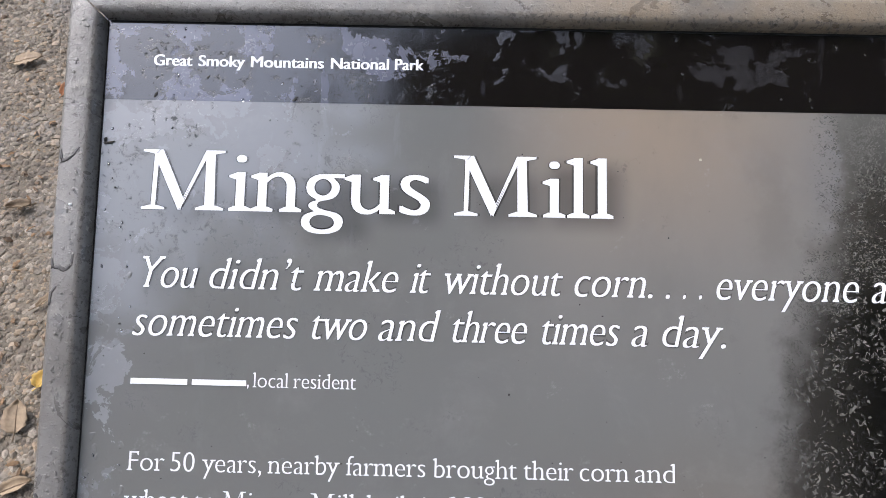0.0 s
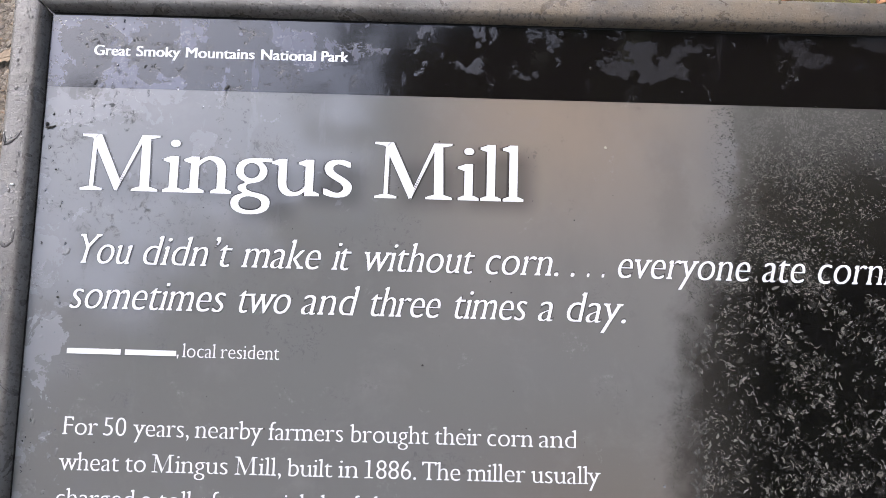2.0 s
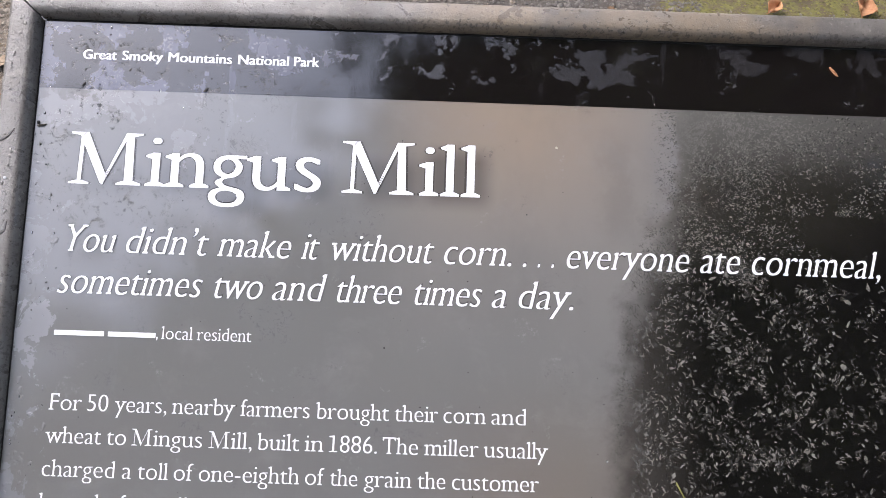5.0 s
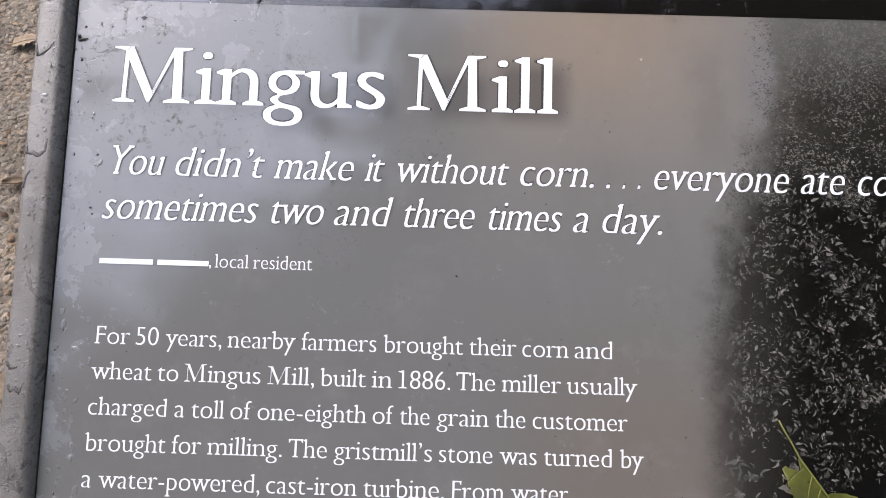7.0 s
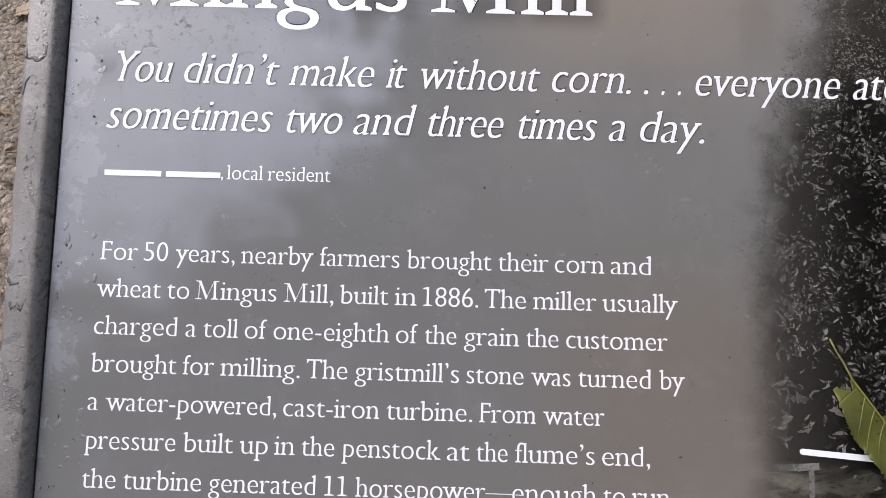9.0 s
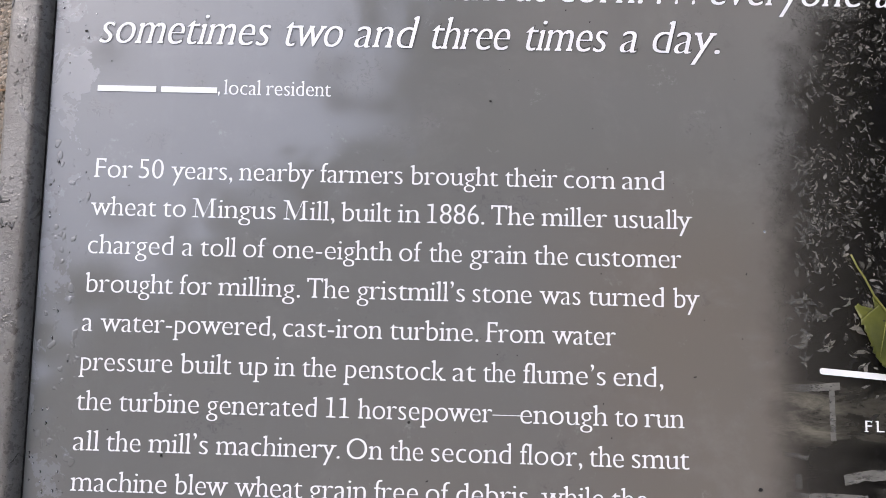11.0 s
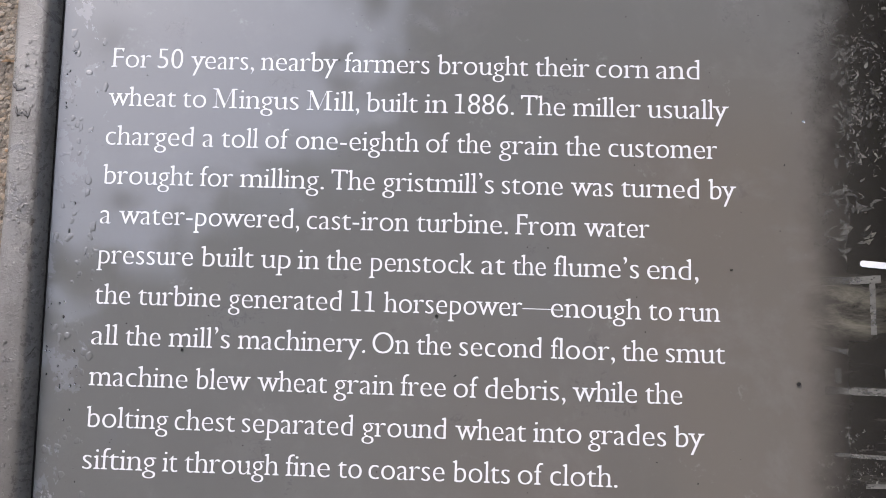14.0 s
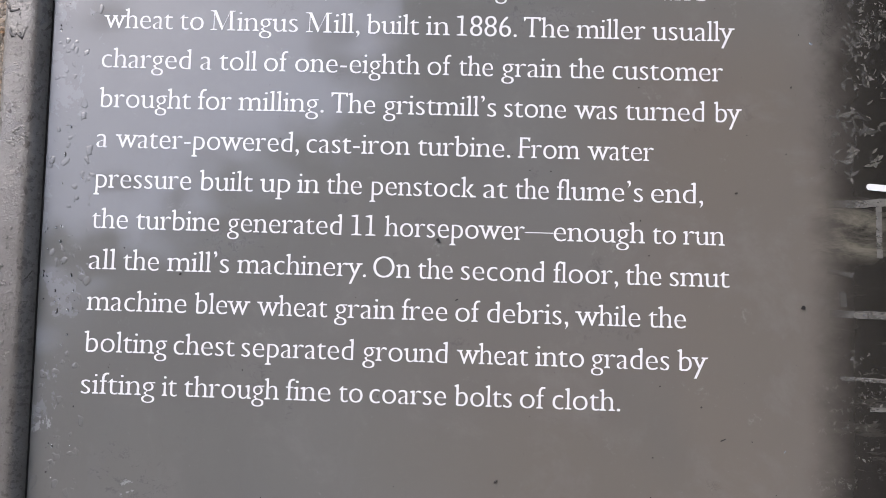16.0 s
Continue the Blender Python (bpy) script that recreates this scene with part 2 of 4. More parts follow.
def foliage_material(name, low, high, power):
    """Printed leaves of many greys, which fade out with the photograph."""
    n = Nodes(name)
    xyz = n.coords()
    u, v, _ = n.split(xyz)
    shade = n.sum("POWER", n.random(True), power)
    leaf = n.mix(shade, low, high)
    leaf = n.mix(n.step(n.noise(800, 4, 0.65, xyz), 0.42, 0.68, 0, 0.6), leaf, (0.022, 0.021, 0.019))
    leaf = n.mix(n.sum("MULTIPLY", n.step(v, 0.346, 0.382, 0, 0.85), n.step(u, 0.27, 0.18)), leaf, (0.165, 0.161, 0.146))
    inland = n.sum("SUBTRACT", u, n.step(v, 0.26, 0.36, 0.0, 0.020))
    leaf = n.mix(n.step(inland, 0.136, 0.156, 0.8, 0), leaf, (0.140, 0.136, 0.124))
    n.set(Base_Color=leaf, Roughness=0.2, Specular_IOR_Level=0.8,
          Alpha=n.step(n.sum("SUBTRACT", u, n.step(v, 0.26, 0.36, 0.0, 0.016)), 0.1290, 0.1480, 0.0, 0.86))
    return n.mat


def veil_material(name, amount):
    """A thin print of dark ink that lets the ground through."""
    n = Nodes(name)
    n.set(Base_Color=(0.02, 0.02, 0.021), Roughness=0.25, Alpha=amount)
    return n.mat


def metal_material():
    n = Nodes("weathered_bronze_coating")
    xyz = n.coords()
    grime = n.step(n.noise(30, 6, 0.65, xyz), 0.38, 0.68)
    u, v, _ = n.split(xyz)
    # grit along the inner slope, thickened to paint in the slope's own shade
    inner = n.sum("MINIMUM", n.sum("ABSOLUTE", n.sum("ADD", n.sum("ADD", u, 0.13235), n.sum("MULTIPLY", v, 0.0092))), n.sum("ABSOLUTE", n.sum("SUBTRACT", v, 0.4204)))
    slope_shade_grit = n.step(inner, 0.001, 0.0045, 0.075, 0.0)
    speck = n.step(n.sum("ADD", n.noise(520, 4, 0.7, xyz), slope_shade_grit), 0.585, 0.67)
    pale = n.step(n.noise(75, 5, 0.6, xyz), 0.56, 0.70)
    colour = n.mix(grime, (0.128, 0.118, 0.104), (0.086, 0.076, 0.063))
    colour = n.mix(n.sum("MULTIPLY", pale, 0.35), colour, (0.24, 0.222, 0.19))
    brown = n.sum("MULTIPLY", n.step(n.noise(13, 6, 0.65, xyz), 0.38, 0.62), n.step(u, -0.05, 0.08, 0, 0.85))
    colour = n.mix(brown, colour, (0.200, 0.152, 0.096))
    colour = n.mix(n.step(n.noise(380, 4, 0.7, xyz, 0.7), 0.62, 0.70, 0, 0.45), colour, (0.30, 0.28, 0.24))
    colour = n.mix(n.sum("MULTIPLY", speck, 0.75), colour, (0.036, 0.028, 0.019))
    soaked = n.step(n.noise(55, 5, 0.6, xyz, 0.8), 0.575, 0.595)
    colour = n.mix(n.sum("MULTIPLY", soaked, 0.38), colour, (0.05, 0.045, 0.038))
    rough = n.sum("SUBTRACT", n.sum("ADD", 0.36, n.sum("MULTIPLY", grime, 0.18)), n.sum("MULTIPLY", soaked, 0.2))
    n.set(Base_Color=colour, Roughness=rough, Metallic=0.0, Specular_IOR_Level=0.8, Coat_Weight=0.25, Coat_Roughness=0.32)
    grit = n.step(n.noise(620, 4, 0.7, xyz), 0.52, 0.66)
    n.bump(n.sum("ADD", n.sum("ADD", n.noise(900, 4, 0.65, xyz), grit), n.sum("MULTIPLY", n.noise(240, 3, 0.6, xyz), 0.6)), 0.32, 0.0006)
    return n.mat


def water_material():
    n = Nodes("clear_water")
    n.set(Base_Color=(0.95, 0.96, 0.97), Roughness=0.03, IOR=1.33, Transmission_Weight=1.0)
    return n.mat


def ground_material():
    n = Nodes("gravelly_soil")
    xyz = n.coords()
    x, y, _ = n.split(xyz)
    grit = n.noise(190, 8, 0.7, xyz)
    broad = n.step(n.noise(5, 5, 0.6, xyz), 0.35, 0.65)
    soil = n.mix(broad, (0.13, 0.104, 0.076), (0.21, 0.172, 0.126))
    soil = n.mix(n.step(grit, 0.40, 0.62), (0.15, 0.128, 0.098), soil)
    # moss grows beyond the gravel
    edge = n.sum("ADD", n.sum("MULTIPLY", n.sum("SUBTRACT", n.noise(7, 5, 0.6, xyz), 0.5), 0.25), n.sum("MULTIPLY_ADD", n.sum("SUBTRACT", n.noise(0.5, 4, 0.6, xyz), 0.5), 2.5, x))
    mossy = n.sum("MULTIPLY", n.step(edge, 0.55, 0.64), n.step(y, 1.55, 1.68))
    moss = n.mix(n.step(n.noise(30, 6, 0.65, xyz), 0.4, 0.62), (0.105, 0.082, 0.050), (0.155, 0.145, 0.040))
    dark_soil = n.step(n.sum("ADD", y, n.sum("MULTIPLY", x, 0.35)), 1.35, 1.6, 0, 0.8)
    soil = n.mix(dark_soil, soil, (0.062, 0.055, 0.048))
    n.set(Base_Color=n.mix(mossy, soil, moss), Roughness=0.85, Specular_IOR_Level=0.3)
    n.bump(n.sum("ADD", grit, n.noise(60, 6, 0.6, xyz)), 0.8, 0.006)
    return n.mat


def stone_material():
    n = Nodes("mixed_gravel")
    pick = n.random(True)
    xyz = n.coords()
    colour = n.mix(n.sum("POWER", pick, 2.2), (0.120, 0.096, 0.070), (0.31, 0.265, 0.205))
    colour = n.mix(n.step(n.sum("FRACT", n.sum("MULTIPLY", pick, 7.3)), 0.72, 0.80, 0, 0.6), colour, (0.27, 0.19, 0.115))
    colour = n.mix(n.step(n.noise(3.0, 4, 0.5, xyz), 0.45, 0.62, 0, 0.7), colour, (0.17, 0.162, 0.152))
    colour = n.mix(n.step(n.noise(13, 5, 0.65, xyz), 0.48, 0.62, 0, 0.55), colour, (0.115, 0.092, 0.068))
    x, y, _ = n.split(xyz)
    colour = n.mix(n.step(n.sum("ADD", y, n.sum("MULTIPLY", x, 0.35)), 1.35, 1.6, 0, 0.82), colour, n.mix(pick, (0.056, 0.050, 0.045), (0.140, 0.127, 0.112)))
    colour = n.mix(n.step(n.noise(420, 5, 0.65, xyz), 0.45, 0.7, 0, 0.5), colour, (0.07, 0.062, 0.052))
    n.set(Base_Color=colour, Roughness=0.7, Specular_IOR_Level=0.35)
    n.bump(n.noise(600, 4, 0.6, xyz), 0.4, 0.002)
    return n.mat


def leafy_material(name, low, high, rough=0.5, islands=False):
    n = Nodes(name)
    xyz = n.coords()
    tone = n.sum("ADD", n.sum("MULTIPLY", n.noise(140, 5, 0.6, xyz), 0.7), n.sum("MULTIPLY", n.random(islands), 0.35))
    n.set(Base_Color=n.mix(n.step(tone, 0.3, 0.8), low, high), Roughness=rough, Specular_IOR_Level=0.4)
    n.bump(n.noise(900, 4, 0.6, xyz), 0.25, 0.0005)
    return n.mat


def bark_material():
    n = Nodes("grey_bark")
    xyz = n.coords((9, 9, 1.6))
    n.set(Base_Color=n.mix(n.noise(2.5, 7, 0.7, xyz), (0.05, 0.04, 0.03), (0.17, 0.145, 0.115)), Roughness=0.9)
    n.bump(n.noise(4, 6, 0.7, xyz), 0.7, 0.02)
    return n.mat


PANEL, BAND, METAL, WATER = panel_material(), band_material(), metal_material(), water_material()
INK = ink_material("white_ink", (0.74, 0.74, 0.75))
DULL_INK = ink_material("pale_grey_ink", (0.17, 0.165, 0.145))
FOLIAGE = foliage_material("printed_foliage", (0.014, 0.013, 0.012), (0.215, 0.206, 0.182), 2.3)
PALE_FOLIAGE = foliage_material("printed_pale_foliage", (0.070, 0.067, 0.057), (0.240, 0.230, 0.198), 1.4)
OUTLINE = veil_material("dark_outline_print", 0.42)
SOIL, STONE, BARK = ground_material(), stone_material(), bark_material()
GREEN_LEAF = leafy_material("yellow_green_leaf", (0.050, 0.056, 0.006), (0.105, 0.106, 0.015))
VEIN = leafy_material("pale_leaf_vein", (0.115, 0.113, 0.024), (0.165, 0.158, 0.040))
DEAD_LEAF = leafy_material("dry_orange_leaf", (0.30, 0.13, 0.055), (0.50, 0.26, 0.13), 0.7)
TAN_LEAF = leafy_material("dry_tan_leaf", (0.15, 0.105, 0.065), (0.27, 0.20, 0.125), 0.7)
LITTER = leafy_material("brown_leaf_bits", (0.075, 0.048, 0.028), (0.26, 0.155, 0.075), 0.75, True)
CLOVER = leafy_material("fresh_green_leaf", (0.07, 0.15, 0.02), (0.15, 0.27, 0.05))
MOSS = leafy_material("yellow_green_moss", (0.075, 0.062, 0.026), (0.20, 0.19, 0.05), 0.9, True)
CROWN = leafy_material("tree_leaves", (0.03, 0.05, 0.015), (0.09, 0.12, 0.03), 0.6, True)
DEBRIS = leafy_material("dark_debris", (0.006, 0.005, 0.004), (0.030, 0.025, 0.018), 0.6)
GAP_BLACK = leafy_material("gap_shade_black", (0.004, 0.004, 0.003), (0.012, 0.010, 0.008), 0.9)
SPOT = ink_material("white_spot", (0.8, 0.8, 0.8), 0.5)
WET_EDGE = leafy_material("wet_film_edge", (0.070, 0.065, 0.060), (0.105, 0.098, 0.090), 0.16)


# ---- mesh helpers ----
def mesh_of(name, verts, faces, material, smooth=False):
    me = bpy.data.meshes.new(name)
    me.from_pydata([tuple(map(float, p)) for p in verts], [], faces)
    me.materials.append(material)
    if smooth:
        me.polygons.foreach_set("use_smooth", [True] * len(me.polygons))
    me.update()
    return me


def part(name, me, parent, label="", pose_in_world=None):
    """A mesh object under a thing (with its own pose) or under a part (in that part's own frame)."""
    ob = new(name, me)
    ob.parent = parent
    if pose_in_world is not None:
        ob.matrix_parent_inverse = parent.matrix_basis.inverted()
        ob.matrix_basis = pose_in_world
    return tagged(ob, label)


def swept(path_sections):
    """Quads between equal closed sections, with end caps."""
    k = len(path_sections[0])
    verts = [p for s in path_sections for p in s]
    faces = [(a * k + i, a * k + (i + 1) % k, (a + 1) * k + (i + 1) % k, (a + 1) * k + i)
             for a in range(len(path_sections) - 1) for i in range(k)]
    faces += [tuple(reversed(range(k))), tuple(range((len(path_sections) - 1) * k, len(path_sections) * k))]
    return verts, faces


def tube(points, radii, sides=7):
    sections = []
    for i, p in enumerate(points):
        p = Vector(p)
        ahead = (Vector(points[min(i + 1, len(points) - 1)]) - Vector(points[max(i - 1, 0)])).normalized()
        side = ahead.orthogonal().normalized()
        up = ahead.cross(side)
        sections.append([p + (side * math.cos(a) + up * math.sin(a)) * radii[i]
                         for a in (2 * math.pi * j / sides for j in range(sides))])
    return swept(sections)


def merged(pieces):
    verts, faces = [], []
    for v, f in pieces:
        base = len(verts)
        verts += list(v)
        faces += [tuple(i + base for i in q) for q in f]
    return verts, faces


def box(x0, x1, y0, y1, z0, z1):
    return ([(x, y, z) for z in (z0, z1) for x, y in ((x0, y0), (x1, y0), (x1, y1), (x0, y1))],
            [(3, 2, 1, 0), (4, 5, 6, 7), (0, 1, 5, 4), (1, 2, 6, 5), (2, 3, 7, 6), (3, 0, 4, 7)])


# ---- ground: one sheet to the horizon, finely uneven beside the sign ----
def ground_height(x, y):
    return 0.010 * noise.fractal(Vector((x * 6, y * 6, 0)), 1.0, 2.0, 2) - 0.004


def build_ground():
    near_x, near_y = np.arange(-1.4, 1.5, 0.02), np.arange(0.2, 2.5, 0.02)
    xs = np.r_[[-1500, -300, -60, -20, -8, -4, -2], near_x, [2, 4, 8, 20, 60, 300, 1500]]
    ys = np.r_[[-1500, -300, -60, -20, -8, -3, -1], near_y, [4, 8, 20, 60, 300, 1500]]
    verts = []
    for y in ys:
        for x in xs:
            close = -1.35 < x < 1.45 and 0.25 < y < 2.45
            verts.append((x, y, ground_height(x, y) if close else -0.004))
    k = len(xs)
    faces = [(j * k + i, j * k + i + 1, (j + 1) * k + i + 1, (j + 1) * k + i) for j in range(len(ys) - 1) for i in range(k - 1)]
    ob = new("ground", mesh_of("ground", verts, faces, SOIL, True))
    return tagged(ob, "tan gritty soil ground with mossy ground beyond", "ground", kind="structure")


build_ground()

ICO = bmesh.new()
bmesh.ops.create_icosphere(ICO, subdivisions=1, radius=1)
ICO_V = np.array([v.co[:] for v in ICO.verts])
ICO_F = np.array([[v.index for v in f.verts] for f in ICO.faces])
ICO.free()


def scatter_stones(rng, spots, low, high):
    """Angular stones, each a bent and squeezed ball of its own."""
    k, m = len(spots), len(ICO_V)
    size = low + (high - low) * rng.random(k) ** 3.2
    shape = ICO_V[None] * (0.72 + 0.5 * rng.random((k, m, 1)))
    shape = shape * (0.7 + 0.6 * rng.random((k, 1, 3))) * [1, 1, 0.62]
    a = rng.random(k) * 6.283
    c, s = np.cos(a)[:, None], np.sin(a)[:, None]
    x, y = shape[..., 0] * c - shape[..., 1] * s, shape[..., 0] * s + shape[..., 1] * c
    shape = np.stack([x, y, shape[..., 2]], -1) * size[:, None, None]
    shape[..., 0] += spots[:, 0, None]
    shape[..., 1] += spots[:, 1, None]
    shape[..., 2] += (size * -0.08 + np.array([ground_height(x, y) for x, y in spots]))[:, None]
    faces = (ICO_F[None] + (np.arange(k) * m)[:, None, None]).reshape(-1, 3)
    return shape.reshape(-1, 3).tolist(), faces.tolist()


def build_gravel():
    rng = np.random.default_rng(4)
    side = np.c_[rng.uniform(-1.1, -0.44, 62000), rng.uniform(0.45, 2.0, 62000)]
    far = np.c_[rng.uniform(-1.0, 0.66, 26000), rng.uniform(1.6, 2.2, 26000)]
    v, f = scatter_stones(rng, np.r_[side, far], 0.0012, 0.0080)
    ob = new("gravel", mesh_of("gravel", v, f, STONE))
    tagged(ob, "loose tan and grey gravel stones on the soil", "gravel", kind="stuff")


build_gravel()


def build_moss():
    rng = np.random.default_rng(8)
    spots = np.c_[rng.uniform(0.56, 1.4, 16000), rng.uniform(1.66, 2.25, 16000)]
    keep = [noise.noise(Vector((x * 9, y * 9, 2))) > -0.12 for x, y in spots]
    v, f = scatter_stones(rng, spots[keep], 0.0012, 0.0045)
    ob = new("moss", mesh_of("moss", v, f, MOSS))
    tagged(ob, "low cushions of yellow-green moss on soil", "moss", kind="stuff")


build_moss()


# ---- fallen leaves and small plants on the ground ----
def leaf_blade(length, width, curl, teeth=0.0, rows=12, cols=3, seed=0, bend=0.0):
    """A leaf from base to tip along x, folded and curled, as a grid."""
    rng = random.Random(seed)
    verts, faces = [], []
    wob = [rng.uniform(-1, 1) for _ in range(rows + 1)]
    for i in range(rows + 1):
        s = i / rows
        half = 0.5 * width * (math.sin(math.pi * min(1, 0.04 + 0.96 * s) ** 0.8) ** 0.75 + 0.02)
        half *= 1 + teeth * (0.5 - (i % 2)) + 0.10 * wob[i]
        for j in range(-cols, cols + 1):
            a = j / cols
            z = curl * width * (a * a) + bend * length * math.sin(math.pi * s) + 0.05 * width * wob[i] * a
            verts.append((s * length, a * half, z))
    k = 2 * cols + 1
    for i in range(rows):
        for j in range(k - 1):
            faces.append((i * k + j, (i + 1) * k + j, (i + 1) * k + j + 1, i * k + j + 1))
    return verts, faces


def thick(me_ob, depth=0.0006):
    m = me_ob.modifiers.new("thickness", "SOLIDIFY")
    m.thickness = depth
    return me_ob


def fallen_leaf(x, y, turn, length, width, material, label, seed, tilt=0.0, curl=0.22):
    root = new("fallen_leaf")
    root.matrix_basis = pose(x, y, ground_height(x, y) + 0.006, tilt, -8, turn)
    tagged(root, label, "leaf", "fallen leaves on the ground")
    blade = part("blade", mesh_of("blade", *leaf_blade(length, width, curl, 0.12, seed=seed, bend=0.05), material, True), root)
    thick(blade)
    v, f = tube([(-0.25 * length, 0, 0.004), (0, 0, 0.001), (0.5 * length, 0, 0.05 * length + 0.0008), (0.97 * length, 0, 0.001)],
                [0.0011, 0.001, 0.0008, 0.0004], 5)
    part("stem", mesh_of("stem", v, f, material, True), root)


LEAVES = [
    (0.815, 1.790, 40, 0.034, 0.034, DEAD_LEAF, "small curled dry orange leaf on moss", 1, 8, 0.5),
    (1.035, 1.790, 70, 0.048, 0.050, DEAD_LEAF, "dry pinkish orange leaf lying on moss", 2, 18, 0.35),
    (0.88, 1.90, 20, 0.050, 0.036, TAN_LEAF, "curled tan dry leaf on moss", 4, 10, 0.3),
    (1.09, 1.96, -30, 0.040, 0.030, DEAD_LEAF, "small dry orange leaf beside green leaves", 5, 0, 0.3),
    (-0.772, 1.40, 75, 0.036, 0.018, DEAD_LEAF, "small dry orange leaf on gravel", 6, 10, 0.4),
    (-0.755, 1.425, 10, 0.018, 0.014, DEBRIS, "small dark shrivelled leaf on gravel", 7, 0, 0.5),
    (-0.905, 1.50, 10, 0.060, 0.040, TAN_LEAF, "flat tan dry leaf pressed in gravel", 8, 0, 0.1),
    (-0.655, 0.905, 40, 0.050, 0.014, TAN_LEAF, "narrow brown dry leaf on gravel", 9, 0, 0.3),
    (-0.602, 0.76, 60, 0.030, 0.024, leafy_material("yellow_leaf", (0.42, 0.25, 0.05), (0.6, 0.42, 0.12), 0.6), "small yellow leaf on gravel", 10, 0, 0.4),
    (-0.612, 0.69, 100, 0.050, 0.036, TAN_LEAF, "tan dry leaf half buried in gravel", 11, 0, 0.15),
    (-0.60, 0.605, 20, 0.044, 0.022, TAN_LEAF, "brown dry leaf on gravel", 12, 0, 0.3),
    (-0.74, 1.12, 200, 0.040, 0.020, TAN_LEAF, "brown curled dry leaf on gravel", 13, 0, 0.4),
]
for row in LEAVES:
    fallen_leaf(*row)


def leaf_litter():
    """Torn bits of dry leaf and stalk among the gravel."""
    rng = random.Random(31)
    pieces = []
    for i in range(420):
        x, y = (rng.uniform(-1.05, -0.5), rng.uniform(0.5, 1.9)) if i < 330 else (rng.uniform(0.3, 1.3), rng.uniform(1.68, 2.1))
        v, f = leaf_blade(rng.uniform(0.006, 0.020), rng.uniform(0.002, 0.009), rng.uniform(0.1, 0.5), 0.3, 5, 1, i, rng.uniform(0, 0.15))
        m = pose(x, y, ground_height(x, y) + 0.0035, rng.uniform(-25, 25), rng.uniform(-20, 20), rng.uniform(0, 360))
        pieces.append(([m @ Vector(p) for p in v], f))
    ob = thick(new("leaf_litter", mesh_of("leaf_litter", *merged(pieces), LITTER, True)), 0.0004)
    tagged(ob, "brown bits of dry leaf among gravel", "leaf litter", kind="stuff")


leaf_litter()


def sprout(x, y, seed):
    """A low plant of a few round leaves on thin stalks."""
    rng = random.Random(seed)
    root = new("low_plant")
    root.matrix_basis = pose(x, y, 0)
    tagged(root, "low green plant with round leaves in moss", "plant", "low plants in the moss")
    for i in range(7):
        a, r, h = rng.uniform(0, 6.28), rng.uniform(0.006, 0.045), rng.uniform(0.02, 0.045)
        tip = Vector((r * math.cos(a), r * math.sin(a), h))
        v, f = tube([(0, 0, -0.003), tip * 0.6, tip], [0.0011, 0.0009, 0.0007], 5)
        part("stalk", mesh_of("stalk", v, f, CLOVER, True), root)
        blade_v, blade_f = leaf_blade(rng.uniform(0.022, 0.034), rng.uniform(0.020, 0.028), 0.12, 0.1, 8, 2, seed * 10 + i)
        m = Matrix.Translation(tip) @ pose(0, 0, 0, rng.uniform(-15, 15), rng.uniform(-20, 10), math.degrees(a) + rng.uniform(-40, 40))
        leaf = part("leaf", mesh_of("leaf", [m @ Vector(p) for p in blade_v], blade_f, CLOVER, True), root)
        thick(leaf, 0.0004)


for i, (x, y) in enumerate(((1.125, 1.835), (1.17, 1.91), (1.085, 1.935), (0.855, 1.905), (1.20, 1.84))):
    sprout(x, y, i + 1)


# ---- trees round the clearing ----
def build_tree(x, y, height, spread, seed, leaves=2600):
    rng = random.Random(seed)
    root = new("tree")
    root.matrix_basis = pose(x, y, 0, 0, 0, rng.uniform(0, 360))
    tagged(root, "tall broadleaf tree with a dense green crown", "tree", "trees round the clearing")
    pieces = [tube([(0, 0, -0.1), (0.05, 0, 0.6), (0.1, 0.1, height * 0.5), (0, 0.15, height * 0.92)],
                   [0.26, 0.19, 0.13, 0.03], 10)]
    clumps = []
    for i in range(16):
        a, h = rng.uniform(0, 6.28), rng.uniform(0.42, 0.9) * height
        reach = spread * rng.uniform(0.45, 1.0) * math.sqrt(max(0.15, 1.25 - h / height))
        tip = Vector((reach * math.cos(a), reach * math.sin(a), h + rng.uniform(0.3, 1.2)))
        foot = Vector((0.08, 0.1, h - 0.6))
        pieces.append(tube([foot, (foot + tip) / 2 + Vector((0, 0, 0.15)), tip], [0.07, 0.045, 0.012], 6))
        clumps += [tip, (foot + tip) / 2 + Vector((0, 0, 0.3)), foot + (tip - foot) * 0.75]
    part("trunk", mesh_of("trunk", *merged(pieces), BARK, True), root)
    verts, faces = [], []
    for i in range(leaves):
        c = clumps[rng.randrange(len(clumps))]
        p = c + Vector((rng.gauss(0, 0.55), rng.gauss(0, 0.55), rng.gauss(0, 0.42)))
        ax = Vector((rng.gauss(0, 1), rng.gauss(0, 1), rng.gauss(0, 0.5))).normalized()
        bx = ax.cross(Vector((rng.gauss(0, 0.5), rng.gauss(0, 0.5), 1))).normalized()
        l, w = rng.uniform(0.10, 0.2), rng.uniform(0.05, 0.10)
        b = len(verts)
        verts += [p - ax * l, p + bx * w, p + ax * l, p - bx * w]
        faces.append((b, b + 1, b + 2, b + 3))
    part("crown", mesh_of("crown", verts, faces, CROWN), root)


